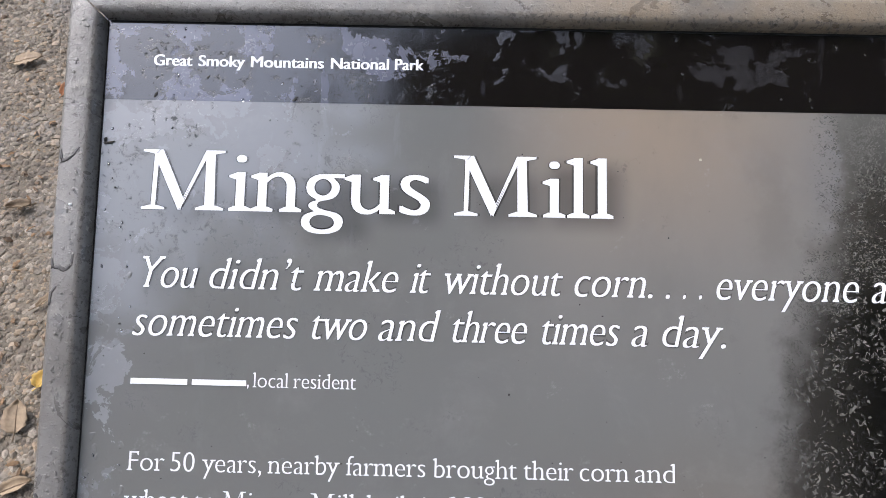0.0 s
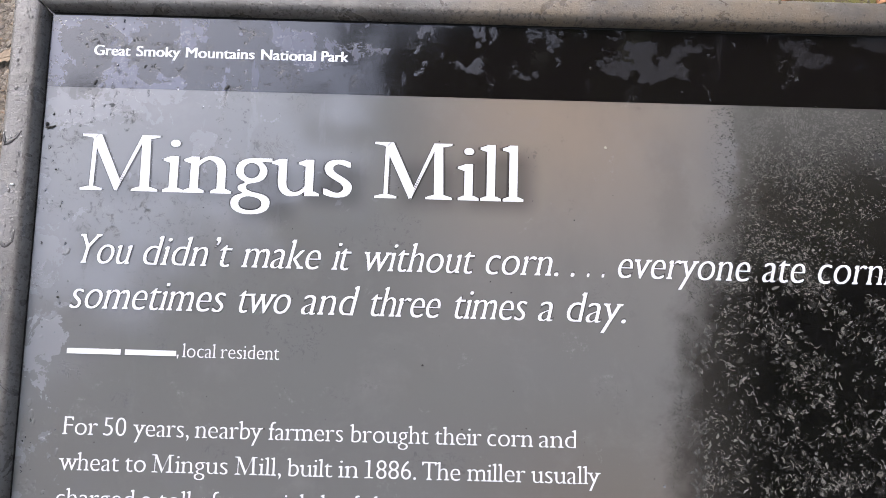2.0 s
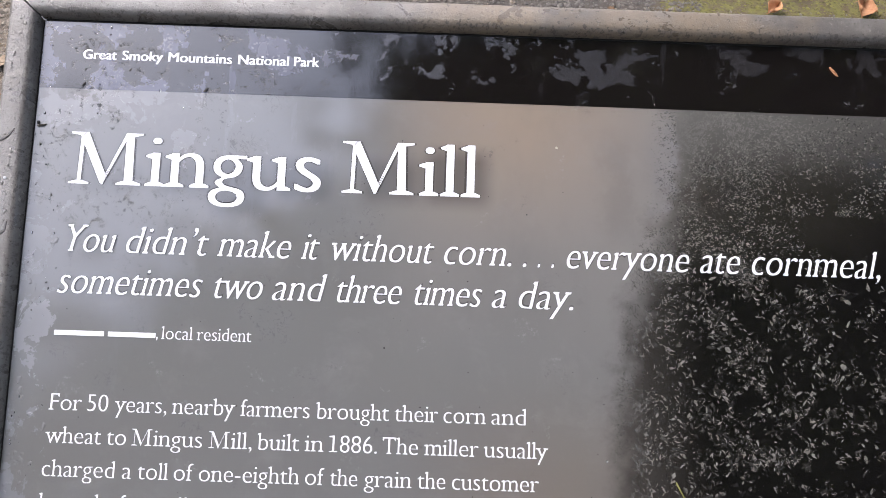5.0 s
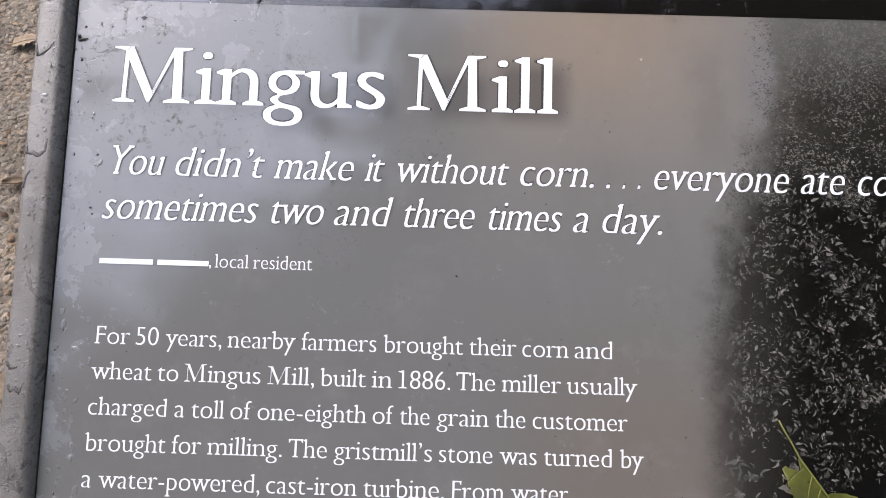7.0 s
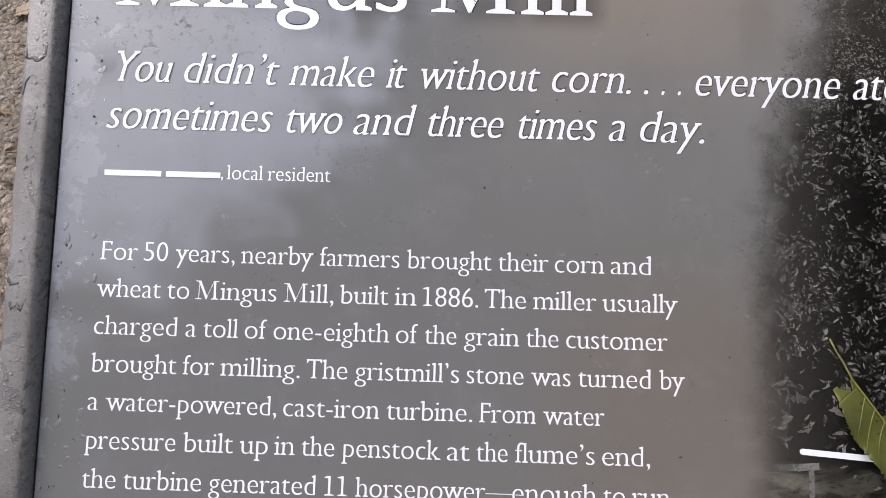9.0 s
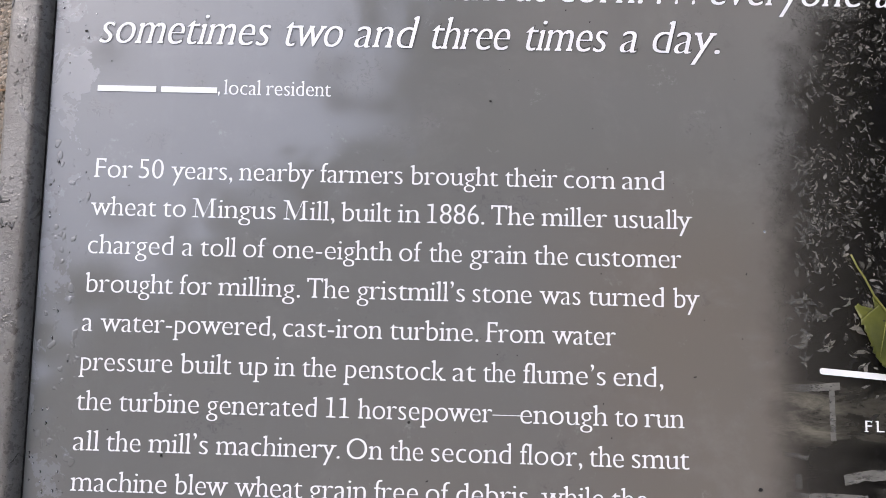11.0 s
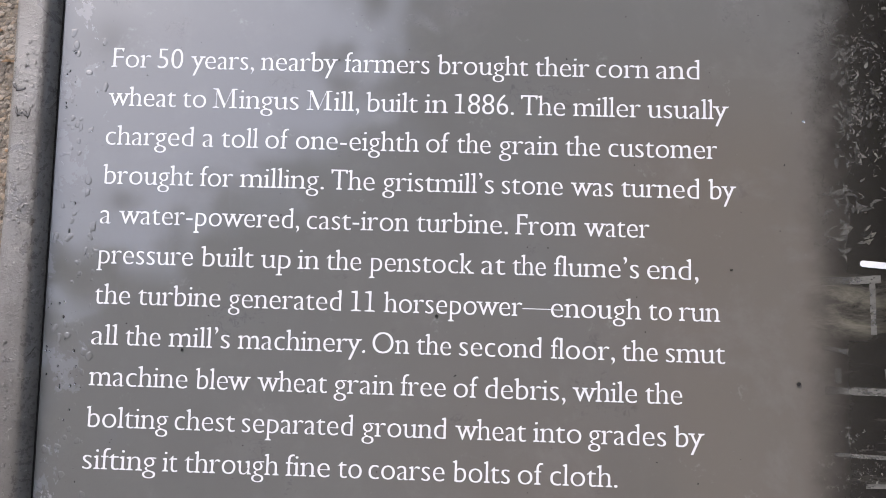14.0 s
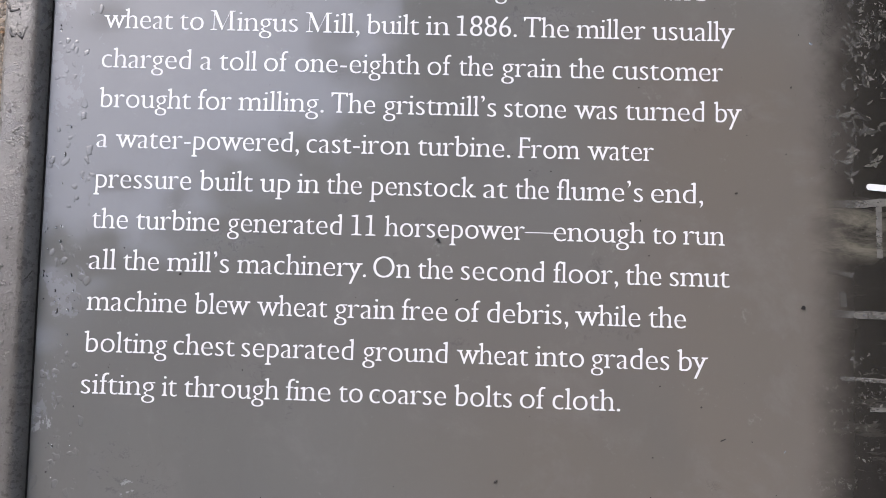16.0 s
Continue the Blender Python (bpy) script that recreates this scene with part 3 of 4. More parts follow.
for row in ((1.2, -1.9, 9.5, 3.2, 1, 16000), (3.4, 2.6, 9.0, 3.2, 2, 9000), (3.4, -3.5, 10.0, 3.4, 13, 13000), (-1.6, -5.4, 10.0, 3.6, 3, 9000), (5.5, 0.5, 10.5, 3.4, 4, 8000),
            (7.0, -6.0, 11.0, 3.6, 9, 3600), (5.0, 6.5, 10.5, 3.4, 10, 3600), (-5.5, -8.5, 10.0, 3.4, 11, 3600), (3.0, -7.5, 11.0, 3.8, 12, 4200),
            (-9.0, -5.0, 8.0, 3.2, 5, 2600), (-11.0, 3.0, 8.0, 3.2, 6, 2600), (-6.0, 11.0, 9.0, 3.4, 7, 2600), (2.0, 12.0, 9.5, 3.4, 8, 2600)):
    build_tree(*row)

# ---- the wayside sign ----
LEFT, RIGHT, TOP, BOTTOM = -0.1335, 0.7805, 0.4182, -0.191
sign = new("wayside_sign")
sign.matrix_basis = pose(0.32, 0.30, 0)
tagged(sign, "wet wayside sign, printed grey panel in a bronze metal frame", "sign")

panel = part("panel", mesh_of("panel", *box(LEFT - 0.003, RIGHT + 0.003, BOTTOM - 0.003, TOP + 0.003, -0.008, 0.0), PANEL), sign,
             "glossy printed grey panel, damp and stained", BOARD)
part("header_band", mesh_of("header_band", [(LEFT - 0.003, 0.3858, 1e-4), (RIGHT + 0.003, 0.3858, 1e-4), (RIGHT + 0.003, TOP + 0.003, 1e-4), (LEFT - 0.003, TOP + 0.003, 1e-4)],
                            [(0, 1, 2, 3)], BAND), panel, "black printed header band with hazy water stains and painted sky sheen")


def left_edge(v):
    """The frame's upright bar stands a little askew to the print."""
    return -0.1340 + 0.0092 * (TOP - v)


def frame_profile(width):
    """Outward distance and height of the frame's section, from the panel's edge."""
    return [(0.0005, -0.001), (0.0007, 0.0008), (0.0012, 0.0024), (0.0019, 0.0038), (0.0028, 0.0049), (0.0039, 0.0055), (0.0054, 0.0057), (width - 0.0024, 0.0056),
            (width - 0.0009, 0.0050), (width - 0.0001, 0.0035), (width, 0.0012), (width, -0.024), (0.0005, -0.024)]


WIDTH = {"left": 0.0150, "right": 0.0150, "top": 0.0138, "bottom": 0.0138}


def frame_bar(side):
    """One mitred bar of the frame, gently uneven along its length."""
    gap = 0.0004
    ends = []
    steps = 40
    for i in range(steps + 1):
        t = i / steps
        section = []
        for k, (d, h) in enumerate(frame_profile(WIDTH[side])):
            h += 0.00012 * noise.noise(Vector((t * 30, k * 0.7, len(side)))) if h > 0 else 0
            if side in ("top", "bottom"):
                near, far = d * WIDTH["left"] / WIDTH[side], d * WIDTH["right"] / WIDTH[side]
                x = (left_edge(TOP if side == "top" else BOTTOM) - near + gap) * (1 - t) + (RIGHT + far - gap) * t
                section.append((x, TOP + d if side == "top" else BOTTOM - d, h))
            else:
                near, far = d * WIDTH["bottom"] / WIDTH[side], d * WIDTH["top"] / WIDTH[side]
                y = (BOTTOM - near + gap) * (1 - t) + (TOP + far - gap) * t
                section.append((left_edge(y) - d if side == "left" else RIGHT + d, y, h))
        ends.append(section)
    v, f = swept(ends)
    me = mesh_of("frame_bar", v, f, METAL, True)
    bm = bmesh.new()
    bm.from_mesh(me)
    bmesh.ops.recalc_face_normals(bm, faces=bm.faces)
    for e in bm.edges:
        e.smooth = len(e.link_faces) < 2 or e.calc_face_angle(0) < 0.7
    bm.to_mesh(me)
    bm.free()
    return me


for side in ("left", "right", "top", "bottom"):
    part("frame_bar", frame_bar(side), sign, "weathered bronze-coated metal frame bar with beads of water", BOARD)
# added black strips stand in for the shade in the gap round the panel
for side, edges in (("left", (-0.0008, -0.0001, BOTTOM, TOP)), ("right", (RIGHT - 0.0006, RIGHT + 0.0008, BOTTOM, TOP)),
                    ("top", (LEFT, RIGHT, TOP - 0.0003, TOP + 0.0008)), ("bottom", (LEFT, RIGHT, BOTTOM - 0.0008, BOTTOM + 0.0005))):
    v, f = box(*edges, -0.002, 0.0002)
    if side == "left":
        v = [(left_edge(y) + x, y, z) for x, y, z in v]
    part("gasket", mesh_of("gasket", v, f, GAP_BLACK), sign, "thin black strip standing in for shade in the gap", BOARD)
for u in (0.10, 0.55):
    foot = BOARD @ Vector((u, 0.10, -0.02))
    v, f = tube([(foot.x, foot.y, -0.05), (foot.x, foot.y, foot.z - 0.03), (foot.x, foot.y, foot.z)], [0.032, 0.032, 0.032], 16)
    part("post", mesh_of("post", v, f, METAL, True), sign, "", Matrix())


# ---- lettering, from the built-in font with small bracketed serifs ----
GLYPHS = {}


def outline_of(text, offset=0.0):
    c = bpy.data.curves.new("lettering", "FONT")
    c.body, c.offset, c.resolution_u = text, offset, 5
    ob = bpy.data.objects.new("lettering", c)
    scene.collection.objects.link(ob)
    bpy.context.view_layer.update()
    me = ob.evaluated_get(bpy.context.evaluated_depsgraph_get()).to_mesh()
    v = np.array([p.co[:2] for p in me.vertices]).reshape(-1, 2)
    f = [tuple(p.vertices) for p in me.polygons]
    ob.to_mesh_clear()
    bpy.data.objects.remove(ob)
    bpy.data.curves.remove(c)
    return v, f


H_RIGHT = outline_of("H")[0][:, 0].max()
SYMMETRIC = set("vwxyVWXYMNHIKAUTFPE")
RIGHT_FOOT = set("adu")
NO_FOOT = set("gsceot.,’—-05689SGCOJy")
NO_HEAD = set("gsceoaqft.,’—-023456789SGCO")


def letter_m(weight, serif):
    """A roman capital with thick and thin strokes."""
    strokes = [((0.118, 0.02), (0.162, 0.02), (0.172, 0.66), (0.128, 0.66)), ((0.100, 0.682), (0.212, 0.682), (0.448, 0.115), (0.392, 0.0)),
               ((0.385, 0.0), (0.412, 0.0), (0.690, 0.682), (0.645, 0.682)), ((0.655, 0.02), (0.757, 0.02), (0.740, 0.66), (0.648, 0.66))]
    strokes = [tuple((x + (weight if i in (1, 2) else -weight), y) for i, (x, y) in enumerate(q)) for q in strokes]
    if serif > 0:
        k = serif / 0.06
        strokes += [((0.162, 0.682), (0.10 - 0.07 * k, 0.682), (0.10 - 0.07 * k, 0.657), (0.128, 0.637)),
                    ((0.67, 0.682), (0.665, 0.64), (0.740, 0.637), (0.755 + 0.065 * k, 0.657), (0.755 + 0.065 * k, 0.682)),
                    ((0.118 - 0.075 * k, 0.0), (0.162 + 0.075 * k, 0.0), (0.162 + 0.075 * k, 0.026), (0.162, 0.05), (0.118, 0.05), (0.118 - 0.075 * k, 0.026)),
                    ((0.655 - 0.07 * k, 0.0), (0.757 + 0.07 * k, 0.0), (0.757 + 0.07 * k, 0.026), (0.757, 0.055), (0.655, 0.055), (0.655 - 0.07 * k, 0.026))]
    verts, faces = [], []
    for i, stroke in enumerate(strokes):
        b = len(verts)
        verts += [(x, y, 4e-4 * i) for x, y in stroke]
        faces.append(tuple(range(b, b + len(stroke))))
    wide = np.array(verts)
    wide[:, 0] *= 1.005
    return wide, faces, 0.895


def glyph(ch, weight, serif):
    """Vertices, faces and advance of a letter one em high, with serifs at its stems' ends."""
    key = (ch, weight, serif)
    if key in GLYPHS:
        return GLYPHS[key]
    if ch == "M" and serif > 0:
        GLYPHS[key] = letter_m(weight, serif)
        return GLYPHS[key]
    v, f = outline_of(ch, weight)
    advance = outline_of(ch + "H")[0][:, 0].max() - H_RIGHT
    v[:, 1] = (v[:, 1] + weight) * 0.682 / (0.682 + 2 * weight)
    v3 = [(x, y, 0.0) for x, y in v]
    faces = list(f)
    if serif > 0:
        edges = {}
        for q in f:
            for a, b in zip(q, q[1:] + q[:1]):
                key2 = (min(a, b), max(a, b))
                edges[key2] = edges.get(key2, 0) + 1
        level = {}
        for (a, b), count in edges.items():
            if count == 1 and abs(v[a][1] - v[b][1]) < 0.004 and abs(v[a][0] - v[b][0]) > 0.01:
                level.setdefault(round(float(v[a][1] + v[b][1]) / 2, 2), []).append(tuple(sorted((float(v[a][0]), float(v[b][0])))))
        for y, spans in level.items():
            foot, head = abs(y) < 0.02, y > 0.40
            descends = y < -0.15 and ch in "pq"
            for x0, x1 in spans:
                if not 0.03 < x1 - x0 < 0.16 + 2 * weight:
                    continue
                b = len(v3)
                left = right = serif
                z = 2e-5
                if ch == "1":
                    left = right = 2.2 * serif
                if (foot and ch not in NO_FOOT) or descends:
                    if ch in RIGHT_FOOT:
                        left = 0.0
                        if ch == "u" and x0 < 0.2:
                            continue
                    v3 += [(x0 - left, y, z), (x1 + right, y, z), (x1 + right, y + 0.030, z), (x1 + 0.25 * right, y + 0.055, z),
                           (x0 - 0.25 * left, y + 0.055, z), (x0 - left, y + 0.030, z)]
                    faces.append(tuple(range(b, b + 6)))
                elif head and ch not in NO_HEAD:
                    if ch in SYMMETRIC:
                        v3 += [(x0 - left, y, z), (x0 - left, y - 0.030, z), (x0 - 0.25 * left, y - 0.055, z), (x1 + 0.25 * right, y - 0.055, z),
                               (x1 + right, y - 0.030, z), (x1 + right, y, z)]
                        faces.append(tuple(range(b, b + 6)))
                    else:
                        v3 += [(x0 - 1.1 * left, y - 0.035, z), (x0 - 1.1 * left, y - 0.060, z), (x0, y - 0.085, z), (x0 + 0.02, y - 0.02, z), (x0 + 0.01, y, z)]
                        faces.append(tuple(range(b, b + 5)))
        arm = float(v[:, 0].max())
        if ch in "FTE":
            b = len(v3)
            v3 += [(arm - 0.03, 0.682, 2e-5), (arm - 0.045, 0.61, 2e-5), (arm, 0.535, 2e-5), (arm + 0.012, 0.682, 2e-5)]
            faces.append((b, b + 1, b + 2, b + 3))
            if ch == "T":
                b, x0 = len(v3), float(v[:, 0].min())
                v3 += [(x0 - 0.012, 0.682, 2e-5), (x0, 0.535, 2e-5), (x0 + 0.045, 0.61, 2e-5), (x0 + 0.03, 0.682, 2e-5)]
                faces.append((b, b + 1, b + 2, b + 3))
    GLYPHS[key] = (np.array(v3), faces, advance)
    return GLYPHS[key]


def word_mesh(word, x0, x1, base, em, lean, weight, serif, lift):
    """A word set to run from x0 to x1 on its base line, a letter a piece; lean slants it."""
    pen, pieces, pens = 0.0, [], []
    for ch in word:
        v, f, advance = glyph(ch, weight, serif)
        pieces.append((v, f))
        pens.append(pen)
        pen += advance
    low = pieces[0][0][:, 0].min()
    wide = pens[-1] + pieces[-1][0][:, 0].max() - low
    wanted = (x1 - x0) / em - 0.42 * lean
    stretch = min(1.11, max(0.80, wanted / wide)) if len(word) > 1 else wanted / wide
    gap = (wanted - wide * stretch) / (len(word) - 1) if len(word) > 1 else 0.0
    out = []
    for i, (v, f) in enumerate(pieces):
        v = v.copy()
        v[:, 0] = x0 + em * ((v[:, 0] + pens[i] - low) * stretch + gap * i) + lean * em * (v[:, 1] - 0.1)
        v[:, 1] = base + em * v[:, 1]
        v[:, 2] = lift + em * v[:, 2]
        out.append((v.tolist(), f))
    return out


TAIL = {"d": 2.6, "e": 1.3, "s": 1.2, "0": 1.3, "1": 2.0}


def text_line(name, words, starts, space, base, em, lean=0.0, weight=0.0, serif=0.045, lift=9e-5, material=INK, label="", singly=False, bold=0.0):
    """One printed line: the words' starts in millimetres, the last number closing the line, and the space between words."""
    pieces = []
    for i, w in enumerate(words.split()):
        pieces += word_mesh(w, starts[i] / 1000, (starts[i + 1] - space - 0.35 * TAIL.get(w[-1], 0.1)) / 1000, base, em, lean, weight, serif, lift)
    if bold:
        pieces = [merged([([(x + bold * k, y, z + 1.5e-5 * k) for x, y, z in v], f) for k in (-1, 0, 1)]) for v, f in pieces]
    if singly:
        for v, f in pieces:
            part(name, mesh_of(name, v, f, material), panel, label)
        return None
    return part(name, mesh_of(name, *merged(pieces), material), panel, label)


TITLE = ("Mingus Mill", (-116.0, 7.8, 79.7), 9.6, 0.3412)
text_line("title_letter", *TITLE, 0.0355, weight=-0.012, serif=0.066, label="large white serif title letter", singly=True, bold=0.00050)
text_line("title_outline", *TITLE, 0.0355, weight=-0.006, serif=0.072, lift=5e-5, material=OUTLINE, label="thin dark printed outline", singly=True, bold=0.00085)
PARK = ("Great Smoky Mountains National Park", (-114.8, -96.7, -75.4, -43.0, -17.1, -3.0), 2.7, 0.4002)
text_line("park_name_letter", *PARK, 0.0066, weight=0.0, serif=0.0, label="bold white sans letter", lift=1.8e-4, singly=True, bold=0.00020)

QUOTE = (
    ("You didn’t make it without corn. . . . everyone ate cornmeal,",
     (-115.6, -87.2, -45.7, -8.2, 3.8, 55.2, 91.1, 97.8, 104.0, 110.2, 170.6, 193.5, 257.0), 3.9, 0.3104),
    ("sometimes two and three times a day.", (-115.4, -47.0, -20.2, 7.4, 42.0, 77.5, 89.0, 119.0), 3.8, 0.2917),
)
for words, starts, space, base in QUOTE:
    text_line("quote_line", words, starts, space, base, 0.0178, lean=0.22, weight=-0.017, serif=0.034, label="white slanted serif lettering", lift=2.5e-4, bold=0.00024)
    text_line("quote_outline", words, [s - 0.15 for s in starts], space - 0.5, base - 0.00015, 0.0178, lean=0.22, weight=0.010, serif=0.0,
              lift=2.3e-4, material=OUTLINE, label="thin dark printed outline")

# the credit's two blanked words as plain bars, then its readable words
for a, b in ((-115.2, -93.3), (-91.5, -70.6)):
    part("text_bar", mesh_of("text_bar", *box(a / 1000, b / 1000, 0.2731, 0.2753, 2e-4, 3e-4), INK), panel, "white bar in place of lettering")
part("text_comma", mesh_of("text_comma", [(-0.0704, 0.2737, 3e-4), (-0.0700, 0.2720, 3e-4), (-0.0696, 0.2727, 3e-4), (-0.0695, 0.2737, 3e-4)],
                           [(0, 1, 2, 3)], INK), panel)
text_line("credit_line", "local resident", (-68.1, -52.4, -26.5), 2.0, 0.2728, 0.0082, weight=-0.015, serif=0.06, bold=0.00008)

BODY = (
    ("For 50 years, nearby farmers brought their corn and", (-114.2, -97.6, -85.7, -60.7, -30.9, 1.9, 36.2, 57.5, 78.4, 96.6), 2.6),
    ("wheat to Mingus Mill, built in 1886. The miller usually", (-114.5, -87.9, -77.2, -43.9, -22.8, -2.2, 8.3, 31.4, 49.6, 75.4, 105.7), 2.5),
    ("charged a toll of one-eighth of the grain the customer", (-114.4, -79.9, -73.3, -57.7, -46.9, -1.2, 9.5, 24.2, 47.2, 62.1, 102.0), 2.7),
    ("brought for milling. The gristmill’s stone was turned by", (-114.5, -80.0, -66.0, -34.0, -15.9, 25.5, 49.3, 66.6, 96.5, 108.3), 2.6),
    ("a water-powered, cast-iron turbine. From water", (-114.5, -107.9, -41.8, -3.7, 30.5, 54.0, 79.0), 2.8),
    ("pressure built up in the penstock at the flume’s end,", (-114.5, -78.1, -57.2, -44.4, -34.4, -19.5, 19.1, 29.8, 44.0, 75.7, 95.5), 2.6),
    ("the turbine generated 11 horsepower—", (-114.5, -99.2, -67.7, -25.4, -14.0, 45.5), 2.6),
    ("all the mill’s machinery. On the second floor, the smut", (-114.6, -102.8, -87.7, -63.7, -17.4, -2.3, 12.3, 43.4, 67.4, 82.2, 104.5), 2.6),
    ("machine blew wheat grain free of debris, while the", (-114.5, -77.6, -56.3, -30.0, -7.2, 10.8, 21.5, 50.9, 75.3, 90.4), 2.5),
    ("bolting chest separated ground wheat into grades by", (-114.5, -83.9, -60.8, -19.9, 11.7, 37.9, 56.4, 85.0, 97.4), 2.5),
    ("sifting it through fine to coarse bolts of cloth.", (-114.7, -87.2, -79.7, -45.2, -27.5, -17.1, 11.2, 33.1, 43.9, 68.6), 2.5),
)
for i, (words, starts, space) in enumerate(BODY):
    text_line("text_line", words, starts, space, 0.2408 - 0.01400 * i, 0.0103, weight=-0.018, serif=0.062, label="white serif text lettering", bold=0.000125)
text_line("text_line", "enough to run", (43.2, 76.2, 86.5, 102.8), 2.6, 0.1568, 0.0103, weight=-0.018, serif=0.062, label="white serif text lettering", bold=0.000125)

text_line("caption_start", "FL", (162.3, 169.4), 0.4, 0.1575, 0.0056, weight=-0.010, serif=0.06, bold=0.00008, label="white serif capitals", lift=2.4e-4)


# ---- the printed photograph ----
def printed_leaf(rng, x, y, size, turn, slim, curve=0.16):
    """A flat pointed leaf shape, bent to one side, with an uneven outline."""
    c, s = math.cos(turn), math.sin(turn)
    bend, out = rng.uniform(-curve, curve), []
    steps = 7 if size > 0.0011 else 3
    skew, bulge = rng.uniform(0.55, 1.1), rng.uniform(-0.35, 0.35)
    for side in (-1, 1):
        for i in range(steps):
            t = (i + (0.0 if side < 0 else 1.0)) / steps
            t = t if side < 0 else 1 + 1 / steps - t
            wide = slim * (1 + side * bulge) * math.sin(math.pi * t ** skew) * rng.uniform(0.6, 1.25)
            a = -1.2 + 2.4 * t + rng.uniform(-0.5, 0.5) / steps
            px, py = size * a, size * (side * wide + bend * (a * a - 0.6))
            out.append((x + px * c - py * s, y + px * s + py * c))
    return out


def ragged_leaf(rng, x, y, size, turn):
    """A lobed leaf shape with a pointed tip, seen half from the side."""
    c, s, k = math.cos(turn), math.sin(turn), rng.randrange(7, 11)
    squash, out = rng.uniform(0.35, 0.85), []
    for i in range(k):
        a = 2 * math.pi * (i + rng.uniform(-0.3, 0.3)) / k
        r = size * (rng.uniform(0.55, 0.85) if i % 2 else rng.uniform(0.65, 1.05)) * (1.45 if i == 0 else 1)
        px, py = r * math.cos(a), r * math.sin(a) * squash
        out.append((x + px * c - py * s, y + px * s + py * c))
    return out


def printed_foliage():
    rng = random.Random(21)
    dim, bright = ([], []), ([], [])

    def add(points, lift=1.3e-4, sheet=dim):
        verts, faces = sheet
        b = len(verts)
        verts.extend((x, y, lift + 4e-8 * (len(faces) % 900)) for x, y in points)
        faces.append(tuple(range(b, b + len(points))))

    for low, high, count, small, large in ((0.305, 0.3845, 30000, 0.00022, 0.00095), (0.225, 0.318, 7600, 0.0003, 0.0016), (0.183, 0.235, 2600, 0.0003, 0.0017)):
        done = 0
        while done < count:
            x, y = 0.128 + 0.165 * rng.random(), rng.uniform(low, high)
            dense = noise.noise(Vector((x * 55, y * 55, 3))) + 0.8 * noise.noise(Vector((x * 150, y * 150, 7)))
            dense -= (0.75 if y > 0.33 else 0.55) * max(0.0, (x - 0.185) / 0.08)
            done += 0.35
            if y > 0.33 and x < rng.gauss(0.158, 0.008) + 0.014 * noise.noise(Vector((x * 60, y * 60, 1))):
                continue
            if dense - (1.1 * max(0.0, (x - 0.19) / 0.05) if 0.305 < y < 0.338 else 0.0) < (rng.uniform(-0.9, 0.75) if y > 0.318 else rng.uniform(-0.55, 0.45)):
                continue
            done += 0.65
            size = small + (large - small) * rng.random() ** 2.4
            turn = 3 * noise.noise(Vector((x * 25, y * 25, 11))) + rng.gauss(0, 0.7)
            sheet = bright if y > 0.31 and rng.random() < 0.30 + 0.5 * noise.noise(Vector((x * 80, y * 110, 31))) else dim
            if rng.random() < 0.55:
                add(printed_leaf(rng, x, y, size, turn, rng.uniform(0.14, 0.45), 0.35), 1.3e-4, sheet)
            else:
                add(ragged_leaf(rng, x, y, size * 0.9, turn), 1.3e-4, sheet)
            if size > 0.0007 and rng.random() < 0.7:
                for k in range(rng.randrange(1, 5)):
                    add(printed_leaf(rng, x + rng.gauss(0, size), y + rng.gauss(0, size), size * rng.uniform(0.3, 0.8), turn + rng.uniform(0.4, 2.6), rng.uniform(0.14, 0.4), 0.4))
    # the leaves that caught the light
    for i in range(230):
        x, y = rng.uniform(0.146, 0.268), rng.uniform(0.19, 0.322)
        if noise.noise(Vector((x * 60, y * 60, 21))) < -0.1:
            continue
        size = 0.0006 + 0.0014 * rng.random() ** 2
        add(ragged_leaf(rng, x, y, size, rng.uniform(0, 6.28)), 1.8e-4, bright)
        for k in range(rng.randrange(0, 4)):
            add(printed_leaf(rng, x + rng.gauss(0, 1.6 * size), y + rng.gauss(0, 1.6 * size), size * rng.uniform(0.3, 0.7), rng.uniform(0, 6.28), rng.uniform(0.15, 0.4), 0.4), 1.75e-4, bright)
    # broad leaves on a low branch, hanging in arches
    for i in range(40):
        x, y = rng.uniform(0.136, 0.164), rng.uniform(0.181, 0.207)
        y -= 0.35 * abs(x - 0.150)
        add(printed_leaf(rng, x, y, rng.uniform(0.0012, 0.0027), rng.choice((0.55, 0.3, -0.35)) + rng.gauss(0, 0.3), rng.uniform(0.2, 0.42), 0.6), 1.8e-4, bright if i % 2 else dim)
    for i in range(46):
        x, y = rng.uniform(0.16, 0.21), rng.uniform(0.160, 0.180)
        add(printed_leaf(rng, x, y, rng.uniform(0.0006, 0.0018), rng.uniform(-0.5, 0.9), rng.uniform(0.3, 0.6)))
    for i in range(1500):
        x, y = 0.138 + 0.1 * rng.random(), rng.choice((0.1205, 0.1185, 0.1075, 0.098, 0.087)) + rng.gauss(0, 0.0016)
        if noise.noise(Vector((x * 110, y * 160, 2))) > -0.05:
            add(printed_leaf(rng, x, y, 0.0002 + 0.0006 * rng.random() ** 2, rng.gauss(0, 0.9), rng.uniform(0.3, 0.8)), 1.3e-4, bright)
    for (verts, faces), material, label in ((dim, FOLIAGE, "grey printed leaves of the photograph"), (bright, PALE_FOLIAGE, "pale printed leaves of the photograph")):
        ob = part("printed_foliage", mesh_of("printed_foliage", verts, faces, material), panel, label)
        tagged(ob, kind="stuff")


printed_foliage()


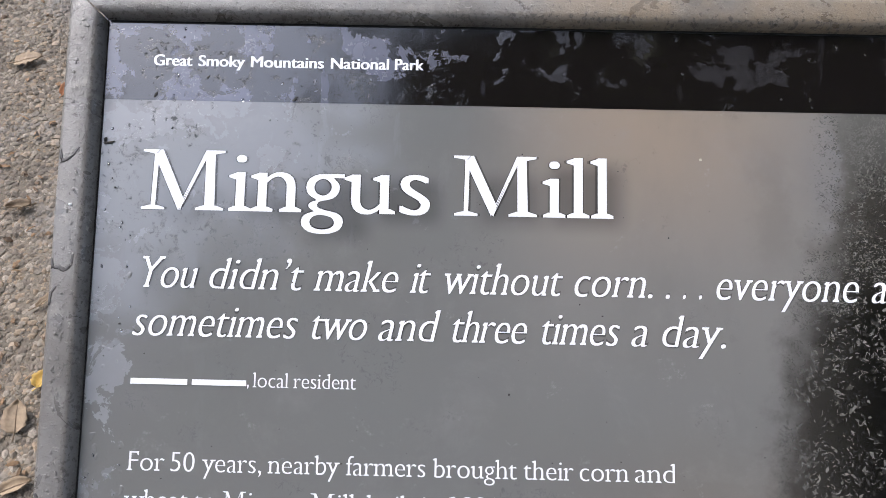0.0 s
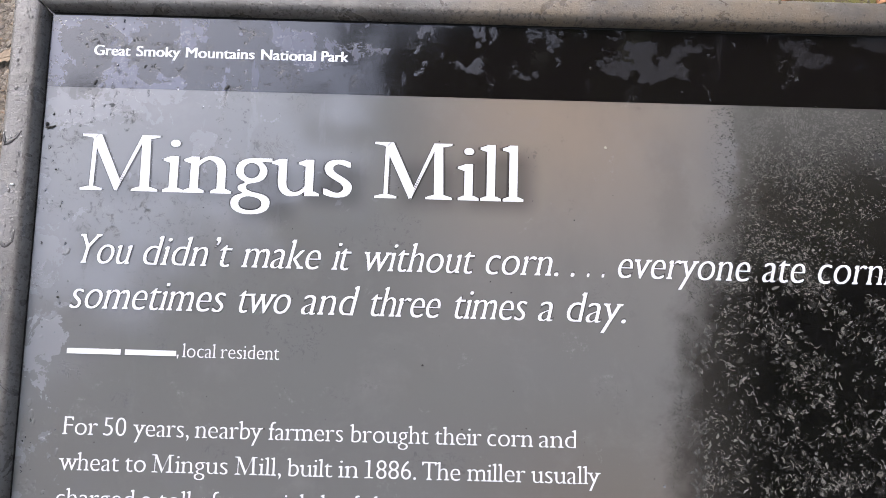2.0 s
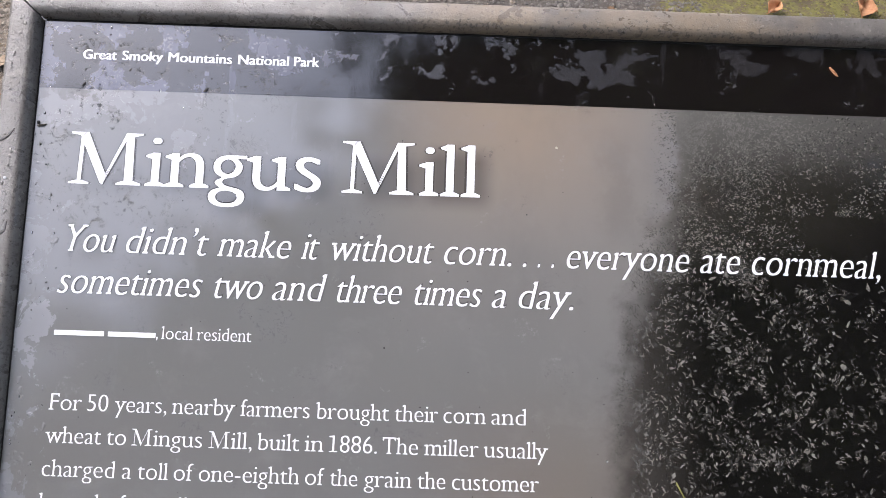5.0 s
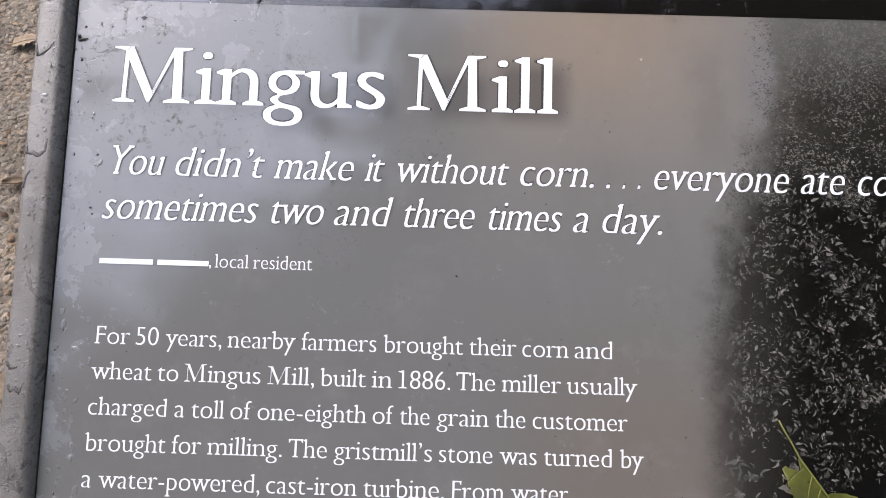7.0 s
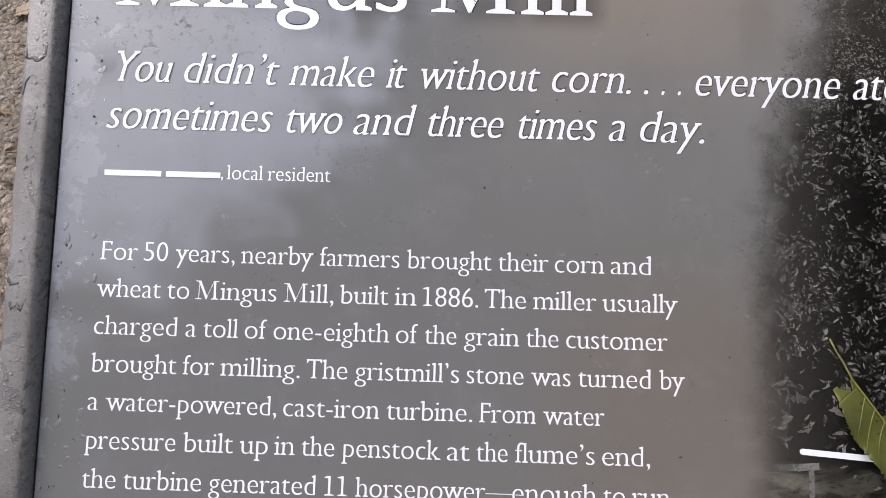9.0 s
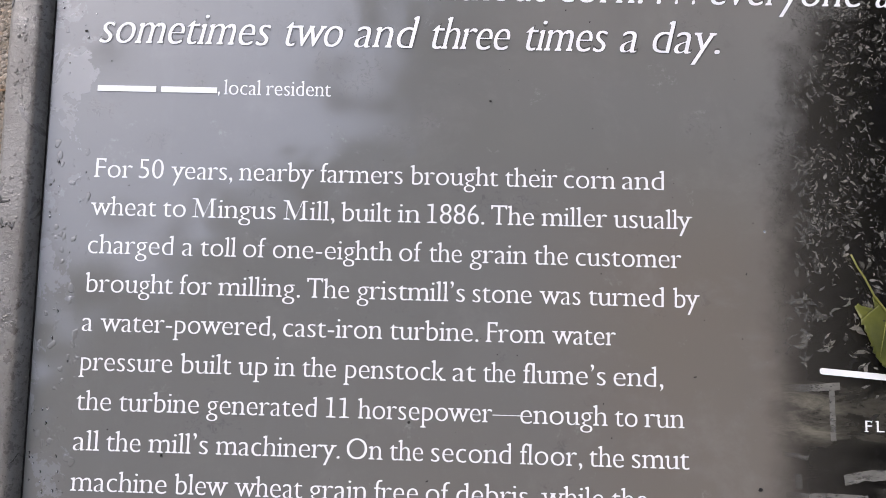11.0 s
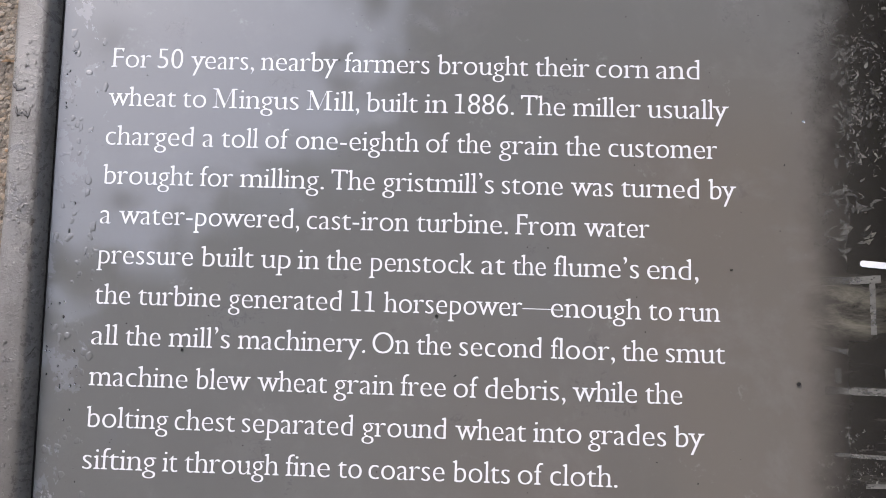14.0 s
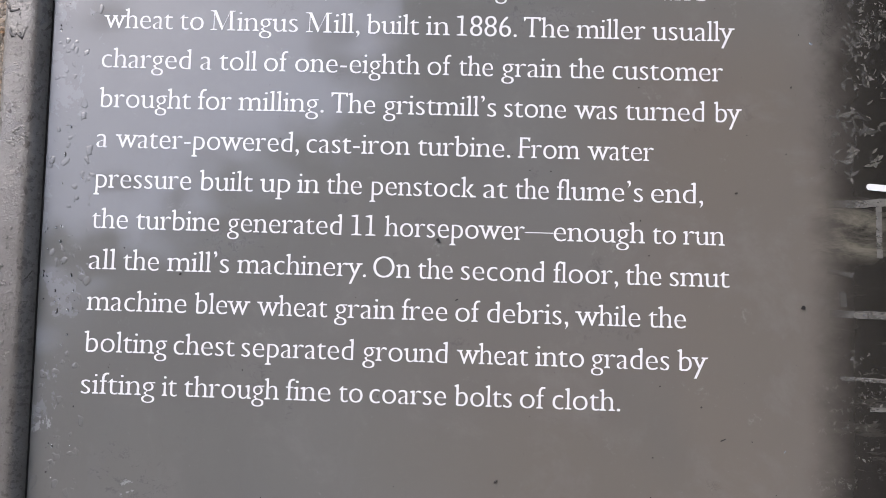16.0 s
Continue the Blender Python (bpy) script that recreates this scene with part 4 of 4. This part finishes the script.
def printed_strip(name, points, width, lift, material, label, seed):
    """A strip along a line of points with a rough edge."""
    rng = random.Random(seed)
    line = []
    for i in range(13):
        t = i / 12 * (len(points) - 1)
        a, b = points[int(min(t, len(points) - 1.001))], points[int(min(t, len(points) - 1.001)) + 1]
        f = t - int(min(t, len(points) - 1.001))
        line.append((a[0] + (b[0] - a[0]) * f, a[1] + (b[1] - a[1]) * f))
    dx, dy = points[-1][0] - points[0][0], points[-1][1] - points[0][1]
    l = math.hypot(dx, dy)
    nx, ny = -dy / l, dx / l
    verts = []
    for x, y in line:
        w = 0.5 * width * rng.uniform(0.86, 1.06)
        verts += [(x + nx * w, y + ny * w, lift), (x - nx * w, y - ny * w, lift)]
    part(name, mesh_of(name, verts, [(2 * i, 2 * i + 1, 2 * i + 3, 2 * i + 2) for i in range(12)], material), panel, label)


def faded_ink():
    n = Nodes("faded_grey_print")
    u, v, _ = n.split(n.coords())
    tone = n.mix(n.step(n.noise(1, 5, 0.6, n.coords((120, 240, 1))), 0.35, 0.65), (0.115, 0.111, 0.101), (0.165, 0.160, 0.145))
    n.set(Base_Color=n.mix(n.step(u, 0.132, 0.147), (0.11, 0.106, 0.098), tone), Roughness=0.25,
          Alpha=n.sum("MULTIPLY", n.step(u, 0.131, 0.148, 0, 1), n.step(n.noise(1, 6, 0.7, n.coords((160, 420, 1))), 0.36, 0.56, 0.6, 0.95)), Specular_IOR_Level=0.7)
    return n.mat


FADED = faded_ink()
BOARDS = (
    ([(0.134, 0.1716), (0.147, 0.1722), (0.1542, 0.1729)], 0.0027),
    ([(0.1513, 0.1716), (0.1516, 0.1540)], 0.0020),
    ([(0.135, 0.1350), (0.150, 0.1350), (0.163, 0.1347)], 0.0026),
    ([(0.155, 0.1408), (0.162, 0.1425), (0.180, 0.1436)], 0.0038),
    ([(0.134, 0.1492), (0.143, 0.1480)], 0.0018),
    ([(0.1392, 0.1425), (0.1395, 0.1375)], 0.0024),
    ([(0.138, 0.1140), (0.158, 0.1133)], 0.0014),
    ([(0.148, 0.1040), (0.17, 0.1045)], 0.0016),
)
for i, (points, width) in enumerate(BOARDS):
    printed_strip("printed_board", points, width, 1.9e-4, FADED, "grey board of the photograph", i)

bar = [(0.1483 - 0.0011 * math.sin(a), 0.1779 + 0.0011 * math.cos(a), 3.2e-4) for a in (math.pi * i / 8 for i in range(9))]
bar += [(0.200, 0.1732, 3.2e-4), (0.200, 0.1754, 3.2e-4)]
part("caption_rule", mesh_of("caption_rule", bar, [tuple(range(len(bar)))], INK), panel, "white printed rule with a rounded end")


# ---- the yellow-green leaf lying on the panel ----
def panel_leaf():
    root = new("fallen_leaf")
    root.matrix_basis = BOARD
    tagged(root, "torn yellow-green toothed leaf lying on the wet panel", "leaf")
    base, along, out = Vector((0.1662, 0.2047, 0)), Vector((0.58, -0.815, 0)), Vector((-0.815, -0.58, 0))

    def rise(s, n):
        return 0.0012 + 0.0040 * (abs(n) / 0.0125) ** 1.5 * (0.6 + 0.4 * math.sin(s * 260)) + 0.0012 * math.sin(s * 90)

    def spot(s, n):
        return base + along * s + out * n + Vector((0, 0, rise(s, n)))

    def reach(s):
        full = 0.0093 + 0.0036 * math.sin(min(1, s / 0.018) * math.pi / 2) if s < 0.024 else 0.0129 * math.sqrt(max(0.0, 1 - ((s - 0.024) / 0.034) ** 2))
        return full + 0.0007 * (((s * 1000 / 2.6) % 1) - 0.5) + 0.0003 * math.sin(s * 3100)

    def grid(s0, s1, low, high, rows=44, cols=8):
        verts, faces = [], []
        for i in range(rows + 1):
            s = s0 + (s1 - s0) * i / rows
            for j in range(cols + 1):
                verts.append(spot(s, low(s) + (high(s) - low(s)) * j / cols))
        k = cols + 1
        faces = [(i * k + j, i * k + j + 1, (i + 1) * k + j + 1, (i + 1) * k + j) for i in range(rows) for j in range(cols)]
        return verts, faces

    def right_reach(s):
        t = (s - 0.0162) / 0.042
        return -(0.0115 * math.sin(math.pi * min(1, max(0, t)) ** 0.7) + 0.0006 * (((s * 1000 / 2.6) % 1) - 0.5))

    pieces = [
        grid(0.0, 0.0034, lambda s: 0.0, lambda s: 0.0006 + 0.55 * s, 6, 3),
        grid(-0.0010, 0.0034, lambda s: 0.0062 - 0.9 * max(0, s), lambda s: 0.0086 + 0.35 * s, 8, 4),
        grid(0.0034, 0.0575, lambda s: 0.0, reach, 90, 8),
        grid(0.0162, 0.0575, lambda s: 0.0, right_reach, 60, 6),
    ]
    blade = part("blade", mesh_of("blade", *merged(pieces), GREEN_LEAF, True), root)
    thick(blade, 0.00025)
    stem_v, stem_f = tube([(0.1584, 0.2190, 0.0016), (0.1607, 0.2148, 0.0012), (0.1629, 0.2108, 0.0018), spot(0, 0) + Vector((0, 0, 0.0003)),
                           spot(0.016, 0) + Vector((0, 0, 0.0004)), spot(0.035, 0) + Vector((0, 0, 0.0003)), spot(0.056, 0)],
                          [0.00036, 0.00033, 0.00034, 0.00036, 0.0003, 0.00024, 0.0001], 8)
    part("stem", mesh_of("stem", stem_v, stem_f, VEIN, True), root, "pale yellow stem and midrib")
    for i in range(9):
        s = 0.002 + 0.0055 * i
        if i < 8:
            far = min(s + 0.010, 0.055)
            n1 = reach(far) * 0.93
            if s < 0.003:
                continue
            line = [spot(s + (far - s) * t ** 1.15, n1 * t) + Vector((0, 0, 0.0002)) for t in (0, 0.25, 0.5, 0.75, 1)]
            part("vein", mesh_of("vein", *tube(line, [0.00024, 0.0002, 0.00018, 0.00014, 0.00008], 5), VEIN, True), root)
        if s > 0.017:
            far = min(s + 0.009, 0.055)
            n1 = right_reach(far) * 0.92
            line = [spot(s + (far - s) * t ** 1.15, n1 * t) + Vector((0, 0, 0.0002)) for t in (0, 0.3, 0.6, 1)]
            part("vein", mesh_of("vein", *tube(line, [0.00024, 0.0002, 0.00015, 0.00008], 5), VEIN, True), root)
    for s, n in ((0.0085, 0.0030), (0.0165, 0.0022), (0.0205, 0.0045), (0.024, -0.002), (0.021, 0.0008)):
        c = spot(s, n) + Vector((0, 0, 0.0003))
        ring = [c + Vector((0.0005 * math.cos(a) * (1 + 0.3 * math.sin(3 * a)), 0.00035 * math.sin(a), 0)) for a in (6.283 * i / 9 for i in range(9))]
        part("blemish", mesh_of("blemish", ring, [tuple(range(9))], DEBRIS), root, "small dark hole")


panel_leaf()


# ---- small dirt and water on the sign ----
def speck(x, y, length, width, turn, label, lift=2e-4, material=DEBRIS, seed=0):
    rng = random.Random(seed)
    m = BOARD @ pose(x, y, lift, 0, 0, turn)
    shape = [Vector(p) for p in ICO_V.tolist()]
    verts = [(p.x * length * rng.uniform(0.7, 1.15), p.y * width * rng.uniform(0.6, 1.2), (p.z + 0.75) * 0.55 * min(width, length) * rng.uniform(0.7, 1.1)) for p in shape]
    ob = new("debris_speck", mesh_of("debris_speck", verts, ICO_F.tolist(), material))
    ob.matrix_basis = m
    tagged(ob, label, "debris", "specks of dirt on the sign")


SPECKS = (
    (0.1262, 0.1368, 0.0009, 0.0007, 20), (0.1222, 0.2112, 0.0006, 0.0004, 60), (0.1040, 0.1745, 0.0007, 0.0005, 10),
    (0.0302, 0.2722, 0.0006, 0.0005, 0), (0.0648, 0.1580, 0.0004, 0.0003, 0), (0.1560, 0.2785, 0.0012, 0.0004, 100),
    (0.0255, 0.0765, 0.0009, 0.0005, 40), (0.0770, 0.0860, 0.0004, 0.0003, 0), (0.0040, 0.1560, 0.0008, 0.0006, 70),
    (0.0110, 0.1360, 0.0007, 0.0003, 30), (-0.1305, 0.3678, 0.0026, 0.0007, 15), (-0.1320, 0.3690, 0.0012, 0.0008, 70),
    (-0.1131, 0.3880, 0.0016, 0.0005, 60), (-0.0570, 0.3872, 0.0018, 0.0006, 50), (-0.0925, 0.3955, 0.0010, 0.0004, 55),
    (-0.1010, 0.2380, 0.0004, 0.0003, 0), (-0.1210, 0.2960, 0.0007, 0.0005, 10),
    (0.0730, 0.2480, 0.0004, 0.0003, 20), (0.0920, 0.3340, 0.0004, 0.0004, 0), (-0.0330, 0.2450, 0.0005, 0.0004, 0),
    (0.1000, 0.0925, 0.0014, 0.0003, 25), (-0.0830, 0.1420, 0.0007, 0.0005, 60), (0.0470, 0.2470, 0.0004, 0.0003, 0),
)
for i, (x, y, l, w, turn) in enumerate(SPECKS):
    speck(x, y, l, w, turn, "tiny dark speck of dirt stuck to the wet panel", seed=i)
speck(0.2335, 0.4065, 0.0036, 0.0010, -50, "small torn orange leaf scrap on the black band", material=DEAD_LEAF, seed=50)
speck(0.1050, 0.3655, 0.0008, 0.0007, 0, "small pale dropping on the wet panel", material=leafy_material("pale_dropping", (0.3, 0.28, 0.2), (0.55, 0.52, 0.42)), seed=52)
speck(-0.1412, 0.3415, 0.0009, 0.0008, 0, "small white spot on the metal frame", lift=0.0056, material=SPOT, seed=51)


def fine_dirt():
    """Scattered grains of dirt, too small to pick apart."""
    rng = random.Random(77)
    pieces = []
    for _ in range(150):
        x, y, r = rng.uniform(-0.128, 0.128), rng.uniform(0.04, 0.41), 0.00010 + 0.00022 * rng.random() ** 2
        pieces.append(([(x + p[0] * r * rng.uniform(0.7, 1.6), y + p[1] * r * rng.uniform(0.7, 1.4), 1e-4 + (p[2] + 0.6) * 0.5 * r) for p in ICO_V.tolist()], ICO_F.tolist()))
    ob = new("dirt", mesh_of("dirt", *merged(pieces), DEBRIS))
    ob.matrix_basis = BOARD
    tagged(ob, "fine dark grains of dirt on the wet panel", "dirt", kind="stuff")


fine_dirt()


def drop_mesh(rng, spots, low, high, power, name, label, material=None, on_frame=False):
    """Flat beads, each a low dome with its own outline; with a material, swellings of the panel's own film."""
    verts, faces = [], []
    for x, y, z in spots:
        r = low + (high - low) * rng.random() ** power
        long, turn, tall = rng.uniform(0.8, 1.7), rng.uniform(-0.5, 0.5) + math.pi / 2, rng.uniform(0.10, 0.20)
        b, k = len(verts), 9
        lump = [rng.uniform(0.5, 1.4) if material else rng.uniform(0.8, 1.2) for _ in range(k)]
        tall *= 0.5 if material else 1.0
        for ring, h in ((1.0, 0.0), (0.88, 0.5), (0.55, 0.87)):
            for i in range(k):
                a = 2 * math.pi * i / k
                px, py = r * ring * lump[i] * math.cos(a) * long, r * ring * lump[i] * math.sin(a)
                verts.append((x + px * math.cos(turn) - py * math.sin(turn), y + px * math.sin(turn) + py * math.cos(turn), z + r * tall * h))
        verts.append((x, y, z + r * tall))
        for q in range(2):
            faces += [(b + q * k + i, b + q * k + (i + 1) % k, b + (q + 1) * k + (i + 1) % k, b + (q + 1) * k + i) for i in range(k)]
        faces += [(b + 2 * k + i, b + 2 * k + (i + 1) % k, b + 3 * k) for i in range(k)]
        faces.append(tuple(b + k - 1 - i for i in range(k)))
    if material:
        tagged(part(name, mesh_of(name, verts, faces, material, True), panel, label), kind="stuff")
        return
    ob = new(name, mesh_of(name, verts, faces, METAL if on_frame else WATER, True))
    ob.matrix_basis = BOARD
    tagged(ob, label, "water", kind="stuff")


def build_drops():
    rng = random.Random(5)
    spots = []
    while len(spots) < 130:
        x, y = LEFT + 0.003 + 0.42 * rng.random() ** 1.8, rng.uniform(0.06, TOP - 0.002)
        wet = noise.noise(Vector((x * 38, y * 24, 5))) + (0.32 if x < -0.09 else 0) + (0.22 if y > 0.385 else 0)
        if -0.112 < x and y < 0.37 and rng.random() < 0.7:
            wet -= 0.6
        lettered = -0.117 < x < 0.0 and 0.3965 < y < 0.4075 or -0.117 < x < 0.115 and (y < 0.25 or 0.27 < y < 0.33)
        if lettered:
            continue
        if wet > rng.uniform(0.15, 0.75):
            spots.append((x, y, 1.6e-4))
    swollen = []
    while len(swollen) < 210:
        y = rng.uniform(0.03, 0.36)
        x = left_edge(y) + 0.0015 + 0.0155 * rng.random() ** 1.2
        if noise.noise(Vector((x * 90, y * 60, 4))) + (0.25 if y < 0.25 else -0.3) > rng.uniform(-0.1, 0.5):
            swollen.append((x, y, 0.0))
    drop_mesh(rng, swollen, 0.00025, 0.0012, 2.0, "film_blister", "small raised blisters in the panel's film", PANEL)
    drop_mesh(rng, spots, 0.0002, 0.0006, 2.0, "water_beads", "small clear beads of water on the panel")
    spots = []
    for _ in range(260):
        y = rng.uniform(0.03, TOP)
        spots.append((left_edge(y) - rng.uniform(0.0060, 0.0108), y, 0.00585))
    for _ in range(180):
        spots.append((LEFT + 0.45 * rng.random(), TOP + rng.uniform(0.0060, 0.0145), 0.00585))
    drop_mesh(rng, spots, 0.0002, 0.0007, 2.2, "water_beads", "beads of water on the metal frame", on_frame=True)


build_drops()


# ---- trickles of water lying on the upright frame bar ----
def trickle(points, width):
    line = []
    for i in range(len(points) - 1):
        for k in range(4):
            t = k / 4
            line.append([a + (b - a) * t for a, b in zip(points[i], points[i + 1])])
    line.append(list(points[-1]))
    radii = [0.0002 + width * math.sin(math.pi * (0.08 + 0.84 * i / (len(line) - 1))) * (0.8 + 0.4 * noise.noise(Vector((i * 0.7, width * 9e4, 0)))) for i in range(len(line))]
    v, f = tube([(x / 1000 + 0.0008, y / 1000, 0.0) for x, y in line], radii, 8)
    v = [(p[0], p[1], 0.00572 + 0.14 * p[2]) for p in v]
    ob = new("water_trickle", mesh_of("water_trickle", v, f, WET_EDGE, True))
    ob.matrix_basis = BOARD
    tagged(ob, "dark edge of a thin water film on the metal frame", "water", "water trickles on the frame")


for points, width in ((((-147.8, 364.0), (-146.9, 358.4), (-143.2, 360.6), (-140.4, 364.4)), 0.0007), (((-147.6, 320.4), (-146.9, 316.6), (-144.4, 317.2), (-142.6, 315.8), (-139.9, 317.8), (-139.4, 323.0)), 0.0008),
                      (((-145.0, 309.7), (-146.8, 307.0), (-147.2, 302.2)), 0.0004), (((-146.7, 233.0), (-145.2, 230.2), (-142.0, 230.7)), 0.0006),
                      (((-145.2, 224.5), (-144.2, 221.0), (-142.2, 223.0), (-140.7, 220.4), (-139.8, 223.5)), 0.0006)):
    trickle(points, width)
